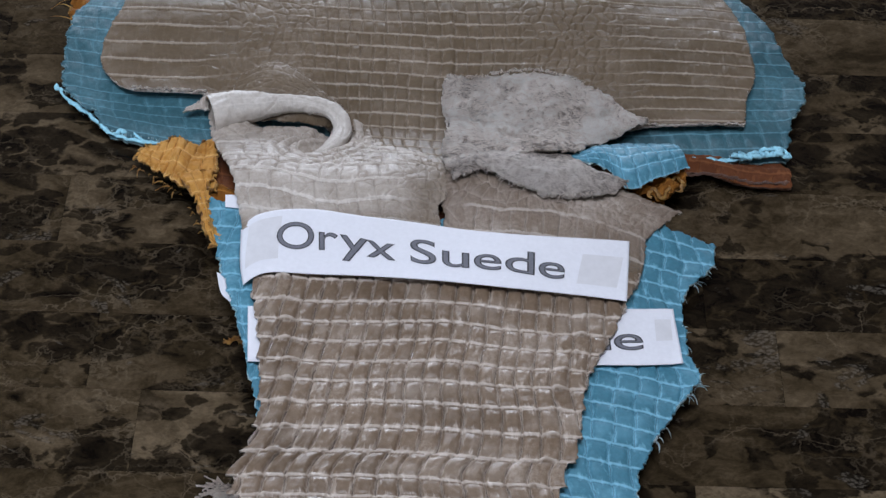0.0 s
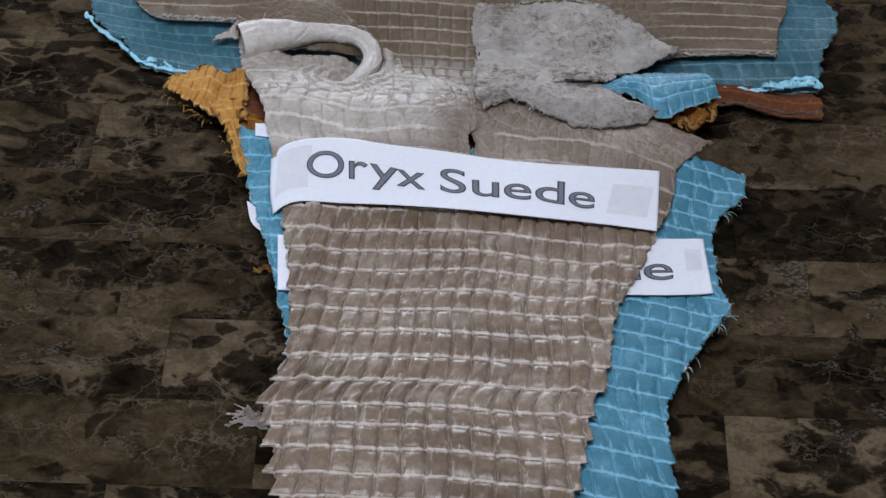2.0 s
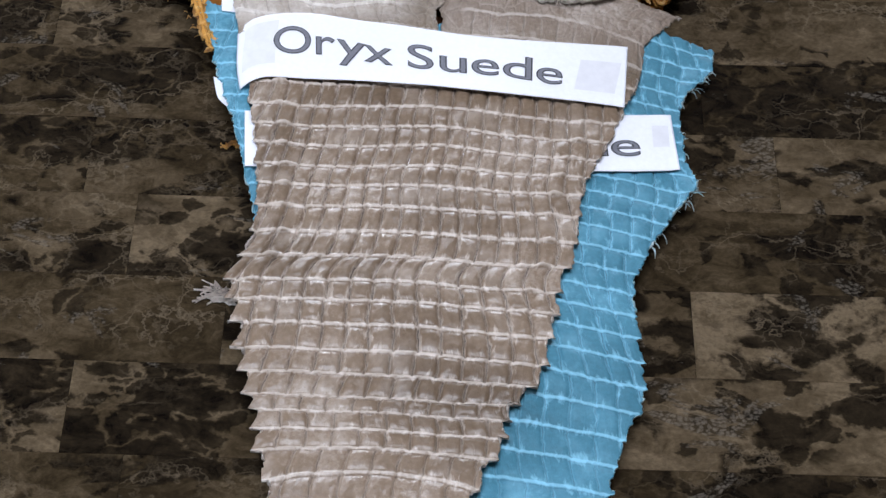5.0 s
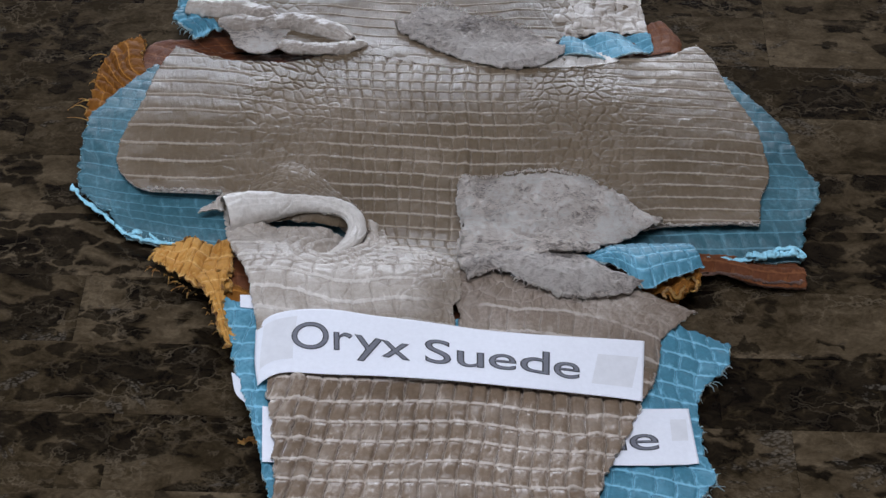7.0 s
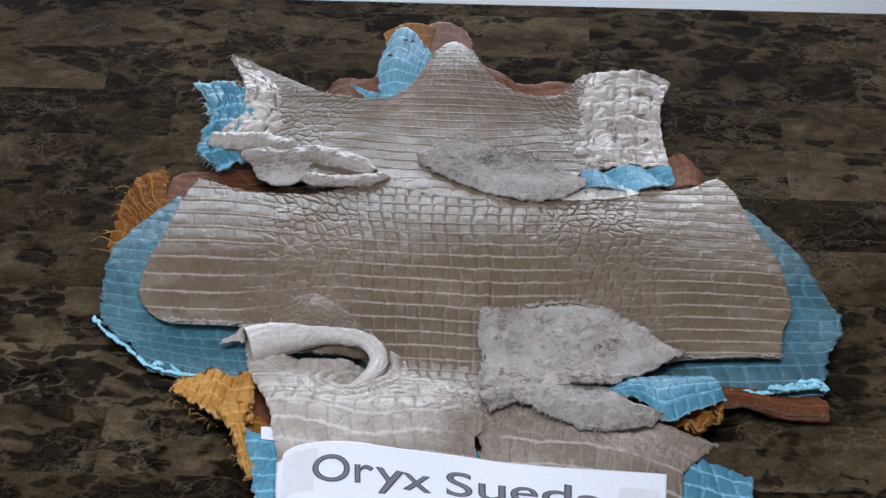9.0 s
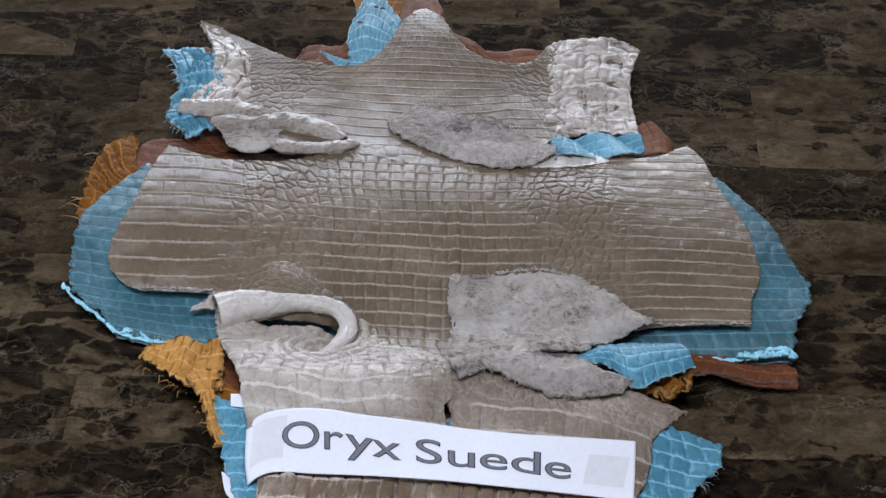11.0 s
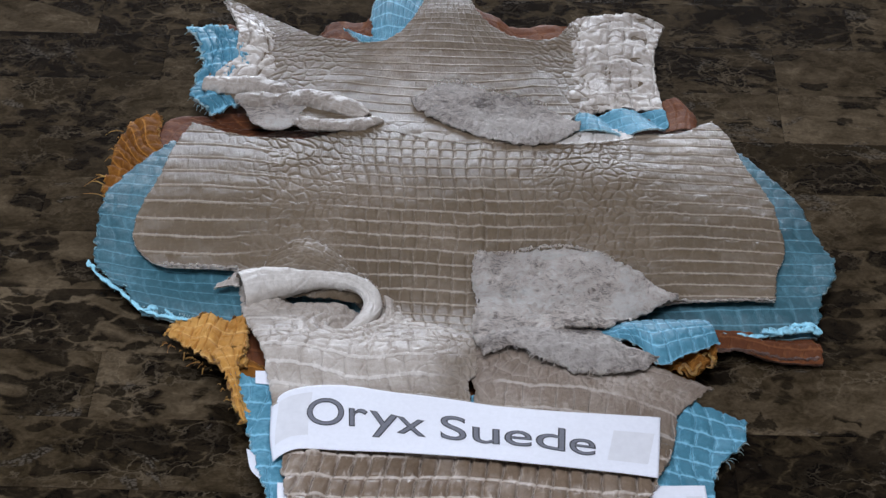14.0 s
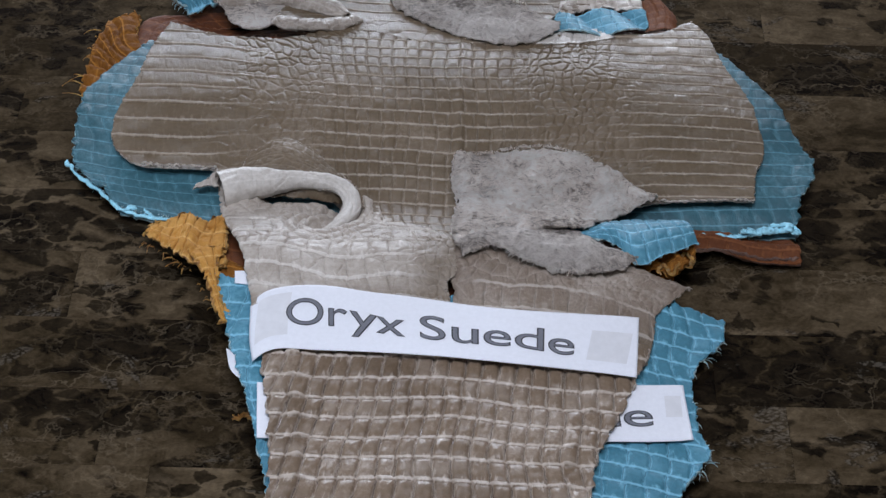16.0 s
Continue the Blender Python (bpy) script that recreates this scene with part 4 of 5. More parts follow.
def hip_fold(x, y):
    """The roll along the upper edge of the hip, the pocket on its inner side and the creases that run round it."""
    d = np.full(x.shape, 9.0)
    at = np.zeros(x.shape, int)
    for k in range(len(ROLL)):
        q = np.hypot(x - ROLL[k, 0], y - ROLL[k, 1])
        closer = q < d
        d, at = np.where(closer, q, d), np.where(closer, k, at)
    way = np.gradient(ROLL, axis=0)
    inner = way[at, 0] * (y - ROLL[at, 1]) - way[at, 1] * (x - ROLL[at, 0]) < 0
    half = np.interp(at, [0, 25, 60, 90], [0.0105, 0.0085, 0.0075, 0.0075]) * (1 + 0.10 * vnoise(x, y, 45.0, 4, 2))
    past = np.clip(d - half, 0, 1)
    pocket = -POCKET[at] * np.clip((np.where(inner, 0.0200, 0.008) - d) / 0.0085, 0, 1) ** 1.3
    rings = np.where(inner, 0.0042, 0.0020) * (np.abs(np.sin(math.pi * (past + 0.0022 * vnoise(x, y, 55.0, 6, 2)) / 0.0092)) - 0.5) * np.exp(-((past - 0.012) / 0.013) ** 2) * np.interp(at, [18, 34, 88, 90], [0, 1, 1, 0.6])
    return -0.005 * np.clip(1.3 - d / half, 0, 1) ** 0.5 + pocket + rings + 0.0022 * np.exp(-((past - 0.024) / 0.008) ** 2) * inner * np.interp(at, [22, 36, 70, 85], [0, 1, 1, 0])


def hip_rows(s, t, x, y):
    return 50.0 + (y + 0.010 * np.exp(-((x + 0.082) / 0.032) ** 2) + 0.12 * (x + 0.08)) / 0.0200


sheet("left_hip", taupe_hide, [BONE, BEIGE_SUEDE], [(-0.140, -0.203), (-0.087, -0.208), (-0.031, -0.209), (-0.002, -0.211)], [(-0.182, -0.036), (-0.135, -0.040), (-0.091, -0.044), (-0.072, -0.056), (-0.039, -0.074), (-0.010, -0.095), (-0.002, -0.106)], [(-0.140, -0.203), (-0.144, -0.182), (-0.156, -0.132), (-0.173, -0.085), (-0.182, -0.041)], [(0.001, -0.211), (0.0010, -0.197), (-0.0026, -0.188), (-0.0030, -0.168), (0.0010, -0.159), (0.001, -0.113)],
      colw=0.0150, rows=9, res=(400, 340), lift=0.0170, seed=27, depth=0.0020, ridge=0.0018, shingle=0.0012, wobble=1.0, stagger=0.6, crease=0.0009, vfun=hip_rows, dyed=lambda s, t, x, y: np.clip((-0.176 - y) / 0.016, 0, 1) + 0.75 * np.clip((x + 0.036) / 0.02, 0, 1) * np.clip((-0.10 - y) / 0.03, 0, 1), plain=lambda s, t, x, y: 0.45 + 0 * s, pebble=(1.5, 1.9, 0.0026),
      flank=lambda s, t, x, y: np.clip((y + 0.095) / 0.012, 0, 1) + np.exp(-(np.hypot(x + 0.085, (y + 0.10) * 1.2) / 0.040) ** 4) + np.clip((x + 0.040) / 0.012, 0, 1) * np.clip((y + 0.186) / 0.010, 0, 1) * np.clip((-0.108 - y) / 0.01, 0, 1),
      shape=lambda s, t, x, y: hip_fold(x, y) - 0.012 * np.exp(-(1 - t) / 0.06) * np.clip((s - 0.62) / 0.08, 0, 1) - 0.002 * np.exp(-s / 0.012))
sheet("right_hip", taupe_hide, [HIP, BEIGE_SUEDE], [(-0.003, -0.211), (0.048, -0.216), (0.087, -0.222), (0.136, -0.232)], [(-0.008, -0.128), (0.020, -0.126), (0.044, -0.133), (0.085, -0.132), (0.121, -0.139), (0.154, -0.150), (0.172, -0.152)], [(-0.003, -0.211), (-0.004, -0.197), (-0.0006, -0.188), (-0.0008, -0.168), (-0.006, -0.159), (-0.008, -0.140)], [(0.136, -0.232), (0.141, -0.208), (0.144, -0.187), (0.150, -0.177), (0.164, -0.161), (0.173, -0.152)],
      colw=0.0120, rows=4, res=(260, 130), dyed=lambda s, t, x, y: 0.9 * np.clip((0.36 - t) / 0.16, 0, 1), pebble=(1.3, 1.6, 0.0026), plain=lambda s, t, x, y: np.clip((t - 0.25) / 0.1, 0, 0.6), flank=lambda s, t, x, y: np.clip((0.14 - s) / 0.06, 0, 1) + np.clip((t - 0.42) / 0.15, 0, 1), lift=0.0165, seed=28, depth=0.0018, ridge=0.0014, shingle=0.001, wobble=1.4, droop=0.002, crease=0.0010)
fat_roll("rolled_hind_leg", taupe_hide, [PALE, BEIGE_SUEDE], ROLL, (0.0170, 0.0125, 0.0080, 0.0062, 0.0066, 0.0070, 0.0050), ROLL_LIFT, 12, 3, res=(260, 60), squash=0.95, seed=6, taper=(1.0, 0.35), crumple=0.12, sink=0.009, pebbly=0.35)
sheet("rolled_leg_tip", taupe_hide, [BELLY, BEIGE_SUEDE], [(-0.168, -0.052), (-0.126, -0.056), (-0.080, -0.058)], [(-0.158, -0.020), (-0.137, -0.007), (-0.115, -0.014), (-0.076, -0.052)], None, None,
      cols=10, rows=5, res=(140, 90), lift=0.0212, seed=23, flank=lambda s, t, x, y: 0.75 + 0 * s, pebble=(1.3, 1.4, 0.0016), shape=lambda s, t, x, y: 0.0042 * np.sin(math.pi * np.clip(0.35 + 0.65 * t, 0, 1)) * np.sin(math.pi * s) - 0.012 * np.clip(1 - t / 0.35, 0, 1))
# the hind leg that is turned suede side up
sheet("suede_hind_leg", taupe_hide, BEIGE_SUEDE, [(0.002, -0.140), (0.019, -0.135), (0.044, -0.119), (0.069, -0.110), (0.092, -0.107), (0.116, -0.084), (0.150, -0.058)], [(-0.002, -0.015), (0.019, -0.016), (0.045, -0.010), (0.067, -0.008), (0.088, -0.014), (0.109, -0.024), (0.130, -0.039), (0.150, -0.056)],
      [(0.002, -0.140), (-0.003, -0.111), (0.002, -0.069), (-0.003, -0.046), (-0.002, -0.015)], None, cols=9, rows=5, res=(300, 200), lift=0.022, seed=24, depth=0, ridge=0, thick=0.002, ragged=0.0015,
      shape=lambda s, t, x, y: 0.0035 * (1 - t) * np.clip((s - 0.2) / 0.15, 0, 1) - 0.004 * np.exp(-t / 0.1) * np.clip((0.35 - s) / 0.15, 0, 1) + 0.0016 * vnoise(x, y, 210.0, 6, 3) + 0.004 * np.sin(math.pi * np.clip(t, 0, 1)) + 0.0042 * vnoise(x, y, 42.0, 2, 5)
      - 0.0055 * np.exp(-((y + 0.084 + 0.30 * (x - 0.053)) / 0.0016) ** 2) * np.exp(-((x - 0.053) / 0.014) ** 4))
sheet("suede_hind_leg_tip", taupe_hide, GREY_SUEDE, [(0.007, -0.147), (0.028, -0.139), (0.048, -0.152), (0.072, -0.161), (0.096, -0.161), (0.120, -0.154), (0.131, -0.143)], [(0.002, -0.126), (0.028, -0.105), (0.061, -0.095), (0.086, -0.103), (0.109, -0.125), (0.132, -0.140)],
      [(0.007, -0.147), (0.004, -0.143), (0.002, -0.133)], None, cols=9, rows=3, res=(260, 110), lift=0.020, seed=25, depth=0, ridge=0, thick=0.002, ragged=0.0013,
      shape=lambda s, t, x, y: 0.002 * (1 - t) + 0.0016 * vnoise(x, y, 210.0, 6, 3) + 0.004 * np.sin(math.pi * np.clip(t, 0, 1)) + 0.0034 * vnoise(x, y, 50.0, 5, 4))
# the forelegs
sheet("foreleg_fold", taupe_hide, [PALE, BEIGE_SUEDE], [(0.052, 0.126), (0.091, 0.130), (0.127, 0.143)], [(0.064, 0.141), (0.092, 0.153), (0.124, 0.158)], None, None, cols=6, rows=1, res=(90, 24), lift=0.0175, seed=34, depth=0.0008, ridge=0.0006, crease=0.0008)
sheet("right_foreleg", taupe_hide, [BONE, BEIGE_SUEDE], [(0.067, 0.177), (0.088, 0.185), (0.117, 0.191), (0.152, 0.191)], [(0.072, 0.307), (0.084, 0.333), (0.112, 0.343), (0.143, 0.348), (0.160, 0.333)], [(0.067, 0.177), (0.066, 0.246), (0.072, 0.307)], [(0.152, 0.191), (0.148, 0.248), (0.149, 0.284), (0.160, 0.333)],
      colw=0.0180, rows=6, res=(200, 200), lift=0.0195, seed=29, depth=0.0015, ridge=0.0017, wobble=1.3, crease=0.0018, stagger=0.7, pebble=(2.0, 2.0, 0.0022),
      flank=lambda s, t, x, y: np.clip((0.42 - s + 0.3 * (0.5 - t)) / 0.1, 0, 1),
      shape=lambda s, t, x, y: 0.002 * vnoise(x, y, 45.0, 6, 3) - 0.010 * np.exp(-s / (0.20 + 0.12 * vnoise(x, y, 60.0, 2, 2))) - 0.0032 * np.exp(-((s - 0.82 + 0.05 * vnoise(x, y, 50.0, 3, 1)) / 0.08) ** 4) * np.clip(np.sin(t * 4.4 * 2 * math.pi + vnoise(x, y, 40.0, 8, 1)), 0, 1) * (t > 0.2))
sheet("left_foreleg", taupe_hide, [BONE, BEIGE_SUEDE], [(-0.229, 0.232), (-0.204, 0.226), (-0.166, 0.224)], [(-0.235, 0.373), (-0.213, 0.359), (-0.173, 0.317)], [(-0.229, 0.232), (-0.216, 0.268), (-0.217, 0.318), (-0.235, 0.373)], [(-0.166, 0.224), (-0.167, 0.273), (-0.173, 0.317)],
      colw=0.0210, rows=5, res=(160, 180), lift=0.0190, seed=30, depth=0.0028, ridge=0.0018, wobble=1.2, crease=0.0014, stagger=0.6, pebble=(2.2, 2.0, 0.0016),
      flank=lambda s, t, x, y: np.clip((t - 0.66) / 0.08, 0, 1) + np.clip((s - 0.6) / 0.1, 0, 1),
      shape=lambda s, t, x, y: -0.010 * np.exp(-(1 - s) / (0.22 + 0.12 * vnoise(x, y, 60.0, 2, 2))) - 0.003 * np.clip((t - 0.7) / 0.3, 0, 1))
fat_roll("folded_foreleg", taupe_hide, [BONE, BEIGE_SUEDE], [(-0.236, 0.223), (-0.213, 0.218), (-0.189, 0.216), (-0.159, 0.205)], 0.0100, 0.0185, 8, 3, seed=3, taper=(0.9, 0.4), crumple=0.25, squash=0.7, pebbly=0.4)
fat_roll("folded_foreleg", taupe_hide, [BONE, BEIGE_SUEDE], [(-0.207, 0.199), (-0.172, 0.191), (-0.144, 0.195), (-0.115, 0.182), (-0.094, 0.167)], 0.0115, 0.0175, 10, 3, seed=4, taper=(0.4, 0.5), crumple=0.3, squash=0.65, pebbly=0.7)
fat_roll("folded_foreleg", taupe_hide, [BONE, BEIGE_SUEDE], [(-0.152, 0.159), (-0.135, 0.152), (-0.112, 0.149), (-0.081, 0.161)], 0.0080, 0.0170, 7, 3, seed=5, taper=(0.8, 0.4), crumple=0.3, squash=0.65, pebbly=0.5)
sheet("suede_fold", taupe_hide, BEIGE_SUEDE, [(-0.190, 0.162), (-0.173, 0.145), (-0.155, 0.151), (-0.149, 0.168)], [(-0.199, 0.186), (-0.177, 0.194), (-0.143, 0.185)], None, None, cols=4, rows=3, res=(90, 50), lift=0.017, seed=31, depth=0, ridge=0,
      shape=lambda s, t, x, y: 0.006 * np.sin(math.pi * np.clip(s, 0, 1)) * t + 0.002 * vnoise(x, y, 60.0, 4, 3))
sheet("suede_foreleg", taupe_hide, GREY_SUEDE, [(-0.057, 0.185), (-0.043, 0.168), (-0.016, 0.145), (0.013, 0.129), (0.038, 0.122), (0.064, 0.129), (0.082, 0.148)], [(-0.059, 0.202), (-0.043, 0.219), (-0.021, 0.227), (0.011, 0.212), (0.048, 0.195), (0.081, 0.164)], None, None,
      cols=9, rows=4, res=(280, 120), lift=0.018, seed=26, depth=0, ridge=0, thick=0.002, ragged=0.0012,
      shape=lambda s, t, x, y: 0.002 * (1 - t) ** 0.7 + 0.0016 * vnoise(x, y, 210.0, 6, 3) + 0.005 * np.sin(math.pi * np.clip(t, 0, 1)) + 0.0038 * vnoise(x, y, 50.0, 4, 4))

fringe("frayed_fringe", taupe_hide, BEIGE_SUEDE, [(-0.002, -0.016), (0.019, -0.017), (0.045, -0.011), (0.067, -0.009), (0.088, -0.015), (0.105, -0.024)], 170, 0.006, 0.0235, 12)
fringe("frayed_fringe", taupe_hide, BEIGE_SUEDE, [(0.131, -0.143), (0.096, -0.160), (0.072, -0.160), (0.048, -0.151), (0.028, -0.139), (0.007, -0.146)], 170, 0.0042, 0.0225, 13)
fringe("frayed_fringe", taupe_hide, BEIGE_SUEDE, [(0.055, 0.190), (0.030, 0.203), (0.005, 0.214), (-0.020, 0.225), (-0.043, 0.218)], 110, 0.006, 0.0225, 14)
torn_edge("torn_edge", taupe_hide, BEIGE_SUEDE, [(-0.240, -0.028), (-0.222, -0.030), (-0.205, -0.032), (-0.182, -0.034)], 0.0205, 5, 0.0010, 0.0014)
torn_edge("torn_edge", taupe_hide, BEIGE_SUEDE, [(0.149, -0.053), (0.173, -0.053), (0.198, -0.050), (0.226, -0.047)], 0.0190, 6, 0.0009, 0.0014)
sheet("edge_curl", taupe_hide, [BONE, BEIGE_SUEDE], [(-0.198, -0.055), (-0.189, -0.053), (-0.178, -0.053)], [(-0.196, -0.051), (-0.188, -0.045), (-0.182, -0.033)], None, None, cols=3, rows=1, res=(40, 24), lift=0.0205, seed=33, depth=0, ridge=0)
torn_edge("torn_edge", taupe_hide, BEIGE_SUEDE, [(-0.002, -0.023), (-0.002, -0.054), (0.001, -0.081), (-0.002, -0.127)], 0.0300, 8, 0.0007, 0.0012)

# ---- writing ----


def text_shape(words, extrude=0.0):
    """The outline mesh of words set in the built-in font: points and faces, 1 wide."""
    c = bpy.data.curves.new("words", "FONT")
    c.body, c.resolution_u = words, 6
    c.offset = extrude
    ob = bpy.data.objects.new("words", c)
    scene.collection.objects.link(ob)
    bpy.context.view_layer.update()
    me = bpy.data.meshes.new_from_object(ob.evaluated_get(bpy.context.evaluated_depsgraph_get()))
    co = np.array([v.co[:2] for v in me.vertices])
    faces = [tuple(p.vertices) for p in me.polygons]
    bpy.data.objects.remove(ob)
    bpy.data.curves.remove(c)
    bpy.data.meshes.remove(me)
    return co, faces


def paper_strip(label, near, far, left, right, lift, words, base, tall, shape, tapes):
    """A strip of paper with letters on it. words: each letter and where it begins and ends; base: the baseline as two rows, along and up; tall: the height of a capital, as shares of the strip."""
    strip = thing("paper_label", label, "label", "paper labels")
    nu, nv = 160, 40
    near, far = curve(near, nu), curve(far, nu)
    left, right = curve(left, nv), curve(right, nv)

    def place(s, t, up):
        def at(line, k):
            return np.stack([np.interp(k, np.linspace(0, 1, len(line)), line[:, q]) for q in range(2)], -1)
        S, T = np.asarray(s)[..., None], np.asarray(t)[..., None]
        corner = (1 - S) * (1 - T) * near[0] + S * (1 - T) * near[-1] + (1 - S) * T * far[0] + S * T * far[-1]
        p = (1 - T) * at(near, s) + T * at(far, s) + (1 - S) * at(left, t) + S * at(right, t) - corner
        return p[..., 0], p[..., 1], TOP + lift + up + fold_height(p[..., 0], p[..., 1]) + shape(s, t)

    s, t = np.meshgrid(np.linspace(0, 1, nu), np.linspace(0, 1, nv))
    x, y, z = place(s, t, 0.0)
    paper = grid_mesh("paper", x, y, z, s, t, PAPER, strip, 0.0003)
    for a0, a1, b0, b1 in tapes:
        s, t = np.meshgrid(np.linspace(a0, a1, 24), np.linspace(b0, b1, 24))
        x, y, z = place(s + (t - b0) * (a1 - a0) * 0.25, t, 0.00012)
        grid_mesh("tape", x, y, z, s, t, TAPE, paper, 0.0, "translucent tape")
    for mat, grow, up, name in ((INK_EDGE, 0.010, 0.0002, "letter_outline"), (INK, -0.012, 0.0003, "letter")):
        for sign, s0, s1 in words:
            wide, _ = text_shape(sign, 0.010)
            co, faces = text_shape(sign, grow)
            s = s0 + (co[:, 0] - wide[:, 0].min()) * (s1 - s0) / (wide[:, 0].max() - wide[:, 0].min())
            t = np.interp(s, *base) + co[:, 1] * tall / 0.729
            x, y, z = place(s, t, up)
            me = bpy.data.meshes.new(name)
            me.from_pydata([tuple(q) for q in np.stack([x, y, z], -1).tolist()], [], faces)
            me.materials.append(mat)
            new(name, me).parent = paper
    return strip


paper_strip("white paper strip printed with grey words, taped across the taupe hide",
            [(-0.137, -0.247), (-0.120, -0.241), (-0.092, -0.242), (-0.053, -0.244), (-0.007, -0.247), (0.047, -0.252), (0.094, -0.253), (0.127, -0.254)], [(-0.143, -0.192), (-0.132, -0.184), (-0.112, -0.181), (-0.088, -0.182), (-0.056, -0.188), (-0.008, -0.193), (0.048, -0.201), (0.095, -0.200), (0.131, -0.196)],
            [(-0.137, -0.247), (-0.141, -0.224), (-0.143, -0.192)], [(0.127, -0.254), (0.129, -0.227), (0.131, -0.196)], 0.0206, [('O', 0.1002, 0.1964), ('r', 0.2077, 0.258), ('y', 0.2619, 0.3357), ('x', 0.3305, 0.405), ('S', 0.4424, 0.5094), ('u', 0.5238, 0.5939), ('e', 0.6053, 0.6765), ('d', 0.6851, 0.7603), ('e', 0.7701, 0.8379)], ([0.147, 0.2321, 0.2978, 0.367, 0.4755, 0.5584, 0.6407, 0.7228, 0.8044], [0.3814, 0.3839, 0.372, 0.3137, 0.2908, 0.2836, 0.3, 0.2895, 0.2492]), 0.434,
            lambda s, t: 0.0009 - 0.006 * np.exp(-s / 0.025) + 0.002 * np.sin(3.1 * s), [(0.868, 0.972, 0.20, 0.72), (0.012, 0.10, 0.22, 0.90)])
paper_strip("white paper strip with grey words, half hidden between two hides",
            [(-0.128, -0.319), (-0.005, -0.323), (0.115, -0.310), (0.164, -0.300)], [(-0.132, -0.267), (-0.006, -0.272), (0.118, -0.256), (0.160, -0.248)], [(-0.128, -0.319), (-0.132, -0.267)], [(0.164, -0.300), (0.162, -0.275), (0.160, -0.248)], 0.0150, [("d", 0.765, 0.835), ("e", 0.843, 0.913)], ([0.0, 1.0], [0.27, 0.27]), 0.43,
            lambda s, t: 0.0 * s, [(0.945, 0.985, 0.42, 0.80)])
paper_strip("white paper strip end sticking out under the blue hide",
            [(-0.156, -0.168), (-0.116, -0.176), (-0.060, -0.181)], [(-0.157, -0.157), (-0.117, -0.161), (-0.060, -0.166)], [(-0.156, -0.168), (-0.157, -0.157)], [(-0.060, -0.181), (-0.060, -0.166)], 0.0140, [], ([0.0, 1.0], [0.3, 0.3]), 0.4, lambda s, t: 0.0 * s, [])
paper_strip("white paper strip end curling out under the blue hide",
            [(-0.143, -0.261), (-0.118, -0.264), (-0.068, -0.265)], [(-0.157, -0.228), (-0.124, -0.236), (-0.069, -0.238)], [(-0.143, -0.261), (-0.152, -0.249), (-0.157, -0.228)], [(-0.068, -0.265), (-0.069, -0.238)], 0.0095, [], ([0.0, 1.0], [0.3, 0.3]), 0.4,
            lambda s, t: 0.002 * np.exp(-s / 0.05), [])

# ---- red seal tag ----
tag = thing("seal_tag", "red plastic numbered seal tag clipped to the tail tip", "tag")
TAG = pose(-0.052, -0.650, TOP + 0.0283, -2, 3, -2)
bm = bmesh.new()
box(bm, -0.0205, 0.0205, -0.021, 0.021, 0.0, 0.004)
bmesh.ops.bevel(bm, geom=[e for e in bm.edges if abs(e.verts[0].co.z - e.verts[1].co.z) > 0.002], offset=0.007, segments=5, affect="EDGES", profile=0.5)
bmesh.ops.bevel(bm, geom=[e for e in bm.edges if min(e.verts[0].co.z, e.verts[1].co.z) > 0.0039], offset=0.0012, segments=3, affect="EDGES", profile=0.5)
plate = part("plate", bm, RED, tag)
bm = bmesh.new()
bmesh.ops.create_cone(bm, cap_ends=True, segments=20, radius1=0.0024, radius2=0.0020, depth=0.0006, matrix=pose(0.0, 0.0005, 0.0042))
part("rivet_hole", bm, INK_EDGE, plate, "dark hole in the plate")
bm = bmesh.new()
box(bm, -0.019, 0.018, -0.028, -0.019, -0.006, -0.0005, 0.002)
part("clasp", bm, RED, tag)
bm = bmesh.new()
bmesh.ops.create_uvsphere(bm, u_segments=20, v_segments=12, radius=0.0055, matrix=Matrix.LocRotScale((-0.009, -0.028, -0.003), None, (1.1, 0.9, 0.35)))
part("clip_end", bm, TAPE, tag, "pale plastic clip end")
co, faces = text_shape("0107256")
k = 0.034 / (co[:, 0].max() - co[:, 0].min())
me = bpy.data.meshes.new("digits")
me.from_pydata([(0.0165 - b * k * 1.35, -0.0165 + a * k, 0.0043) for a, b in co], [], faces)
me.materials.append(WHITE_INK)
tagged(new("serial_number", me), "white printed digits").parent = plate
tag.matrix_world = TAG @ Matrix.Diagonal((0.84, 0.9, 0.9, 1.0))


# ---- scraps on the table ----
def scrap(name, label, material, at, length, width, turn, seed, count):
    """A tuft of loose fibres lying flat on the table."""
    rnd = random.Random(seed)
    bm = bmesh.new()
    for _ in range(count):
        a = radians(turn) + rnd.gauss(0, 0.35)
        x, y = rnd.uniform(-0.5, 0.5) * length * 0.4, rnd.uniform(-0.5, 0.5) * width
        d = length * rnd.uniform(0.3, 0.7)
        w = rnd.uniform(0.0004, 0.0010)
        ring = []
        for q in range(4):
            f = q / 3 - 0.5
            c = (x + math.cos(a) * d * f, y + math.sin(a) * d * f + 0.003 * math.sin(5 * f + x * 900))
            ring.append([bm.verts.new((c[0], c[1] + w, 0.0006)), bm.verts.new((c[0], c[1] - w, 0.0006)), bm.verts.new((c[0], c[1], 0.0006 + w * 1.6))])
        for r0, r1 in zip(ring, ring[1:]):
            for e in range(3):
                bm.faces.new((r0[e], r0[(e + 1) % 3], r1[(e + 1) % 3], r1[e]))
        for r in (ring[0], ring[-1]):
            bm.faces.new(r)
    ob = part(name, bm, material)
    ob.location = (*at, TOP)
    return tagged(ob, label, "scrap", "scraps on the table")


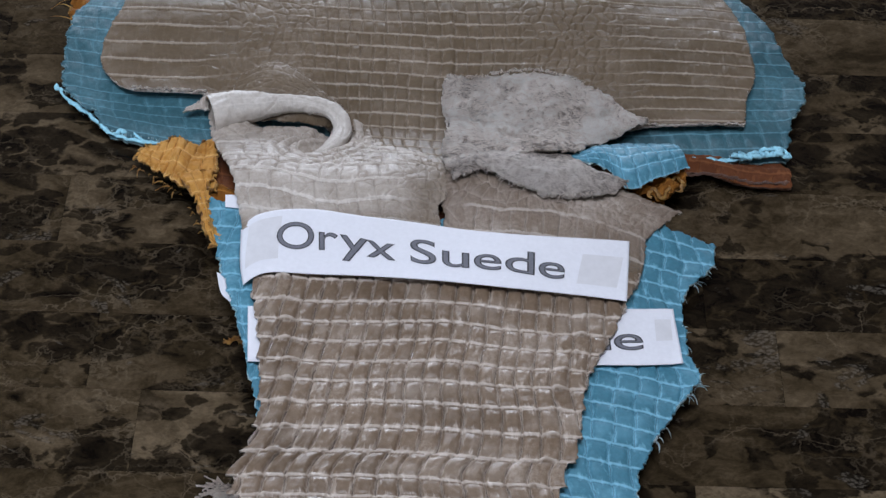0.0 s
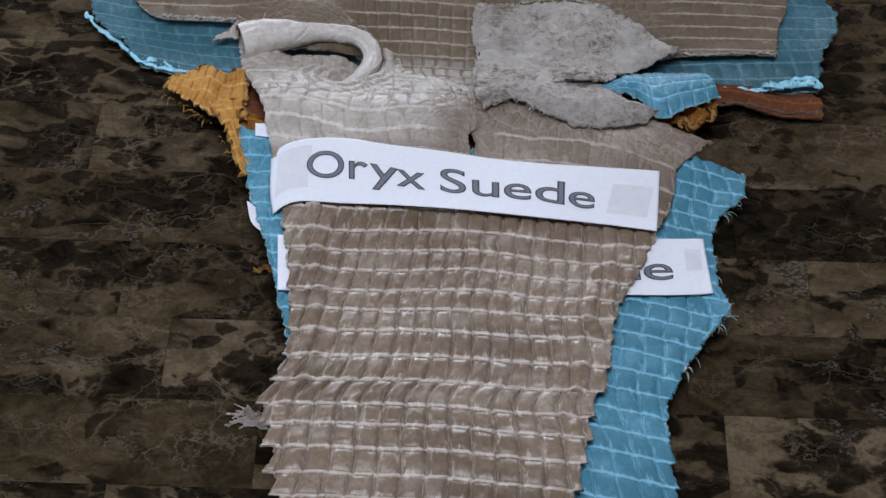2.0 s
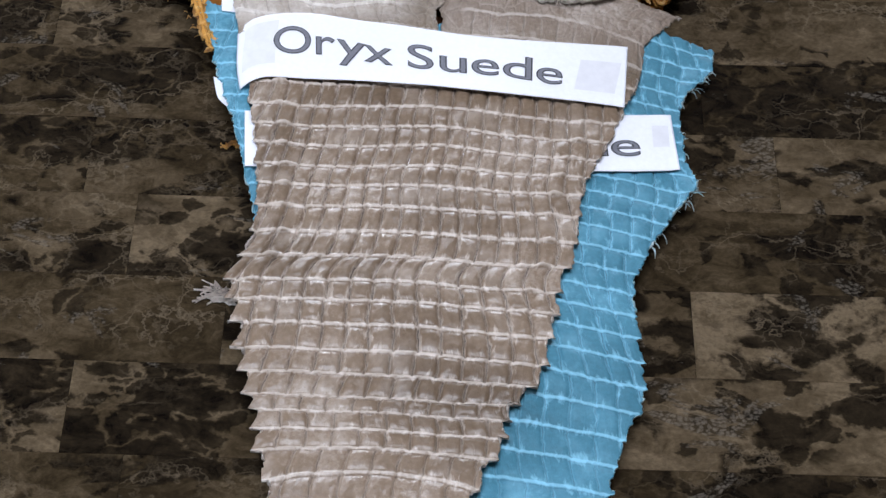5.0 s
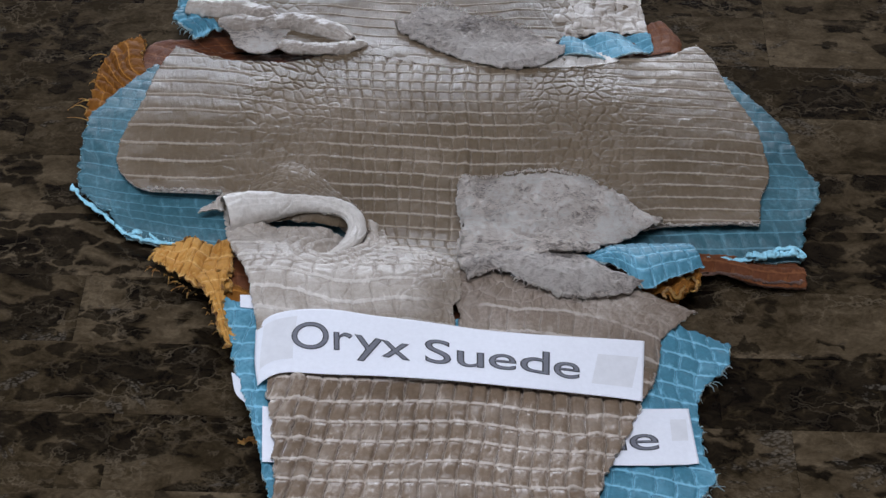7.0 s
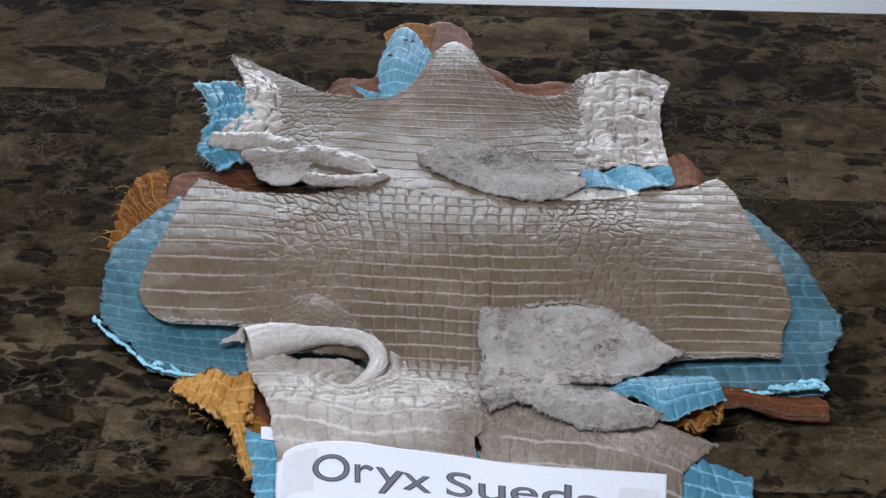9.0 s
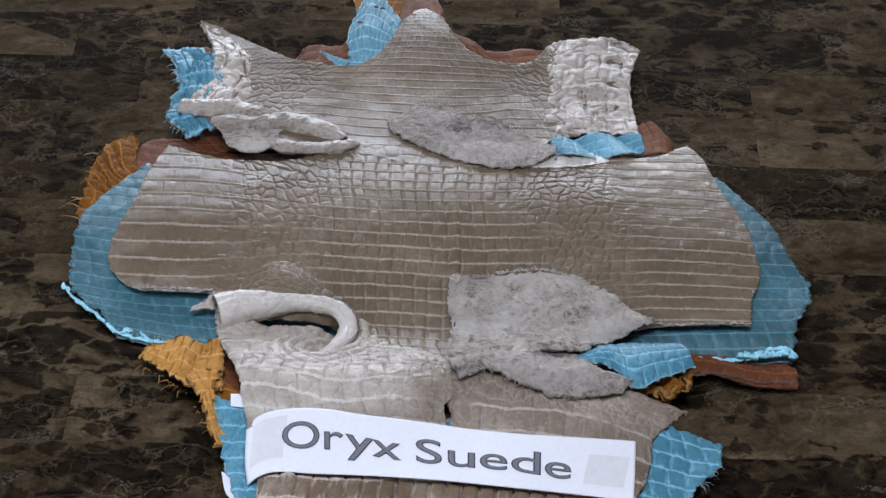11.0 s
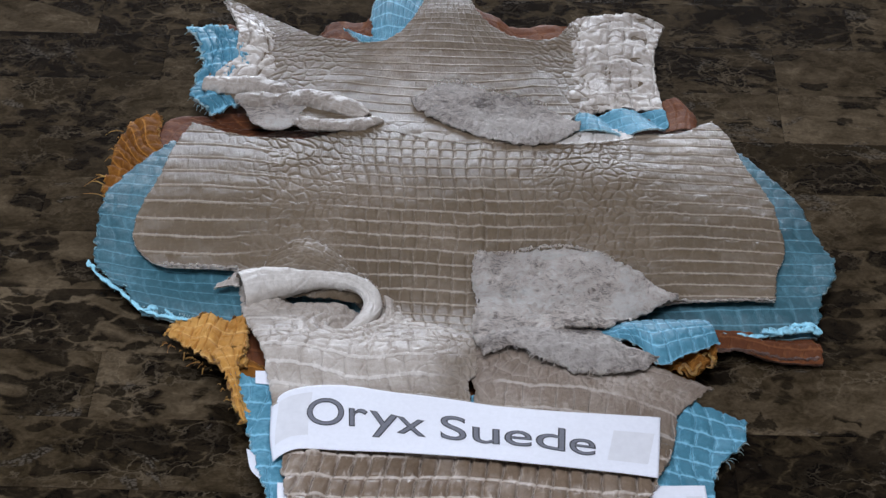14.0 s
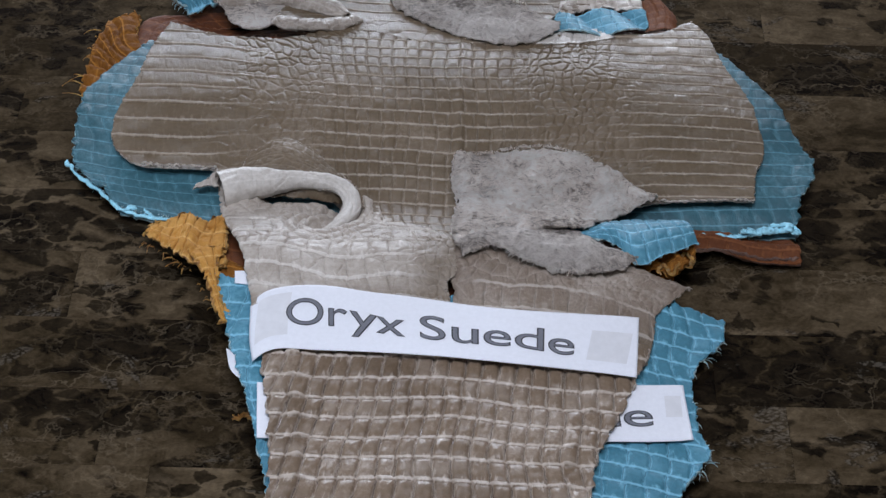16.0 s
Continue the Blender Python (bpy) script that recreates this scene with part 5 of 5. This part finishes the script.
scrap("fibre_tuft", "pale grey tuft of torn hide fibre on the marble", BEIGE_SUEDE, [(-0.138, -0.412)][0], 0.034, 0.010, -20, 1, 46)
scrap("fibre_tuft", "small ochre tuft of torn hide fibre on the marble", ORANGE_EDGE, [(-0.143, -0.274)][0], 0.016, 0.003, 5, 2, 12)

# ---- table stones ----
# places on the table where a dark and where a pale slab lies
DARK_STONE = [(0.2173, -0.3426), (0.1797, -0.3442), (0.205, -0.2405), (-0.1402, -0.4279), (-0.2233, -0.4314), (-0.1318, -0.5638), (0.2364, -0.5532), (0.1676, -0.5644), (0.251, -0.3633), (0.1959, -0.3551), (0.2732, -0.3317), (0.2407, 0.2805), (0.2987, 0.1391), (0.2716, 0.3465), (-0.3126, 0.3291), (-0.3733, 0.1254), (0.1934, 0.3148)]
PALE_STONE = [(-0.1659, -0.3488), (0.2113, -0.4275), (-0.2065, -0.5099), (-0.2705, -0.3533), (0.1704, -0.5123), (-0.264, -0.2614), (0.2985, 0.2217), (-0.3111, -0.0009), (-0.318, -0.0906), (-0.2528, -0.2977), (-0.2453, -0.1138)]

rnd = random.Random(11)
ROW = 0.0735
JOINTS = {0: -0.200, -2: -0.224, -1: 0.167, 8: 0.257, 2: -0.115}
y = NEAR_EDGE
meshes = {}
edges = [NEAR_EDGE + 0.0] + [round(-0.396 + ROW * k, 4) for k in range(-7, 13)] + [FAR_EDGE]
for y0, y1 in zip(edges, edges[1:]):
    joint = JOINTS.get(round((y0 + 0.396) / ROW))
    x = -HALF - rnd.uniform(0.0, 0.25) if joint is None else joint - 1.2
    while x < HALF:
        length = rnd.choice((0.20, 0.27, 0.34)) if joint is None else 0.30
        if x + length < -HALF + 0.03:
            x += length
            continue
        a, b = max(x, -HALF), min(x + length, HALF)
        x += length
        if b - a < 0.02:
            continue
        bm = bmesh.new()
        g = 0.00005
        lift = rnd.uniform(-0.0001, 0.0001)
        box(bm, -(b - a) / 2 + g, (b - a) / 2 - g, -(y1 - y0) / 2 + g, (y1 - y0) / 2 - g, -0.006, 0.0)
        bmesh.ops.bevel(bm, geom=[e for e in bm.edges if min(e.verts[0].co.z, e.verts[1].co.z) > -0.001], offset=0.0001, segments=1, affect="EDGES")
        slab = part("stone_slab", bm, MARBLE, table)
        bias = 0.5
        for spots, shift in ((DARK_STONE, -0.075), (PALE_STONE, 0.055)):
            if any(a <= sx <= b and y0 <= sy <= y1 for sx, sy in spots):
                bias = 0.5 + shift
        slab.color = (bias, 0.5, 0.5, 1.0)
        slab.location = ((a + b) / 2, (y0 + y1) / 2, TOP + lift - 0.0002)
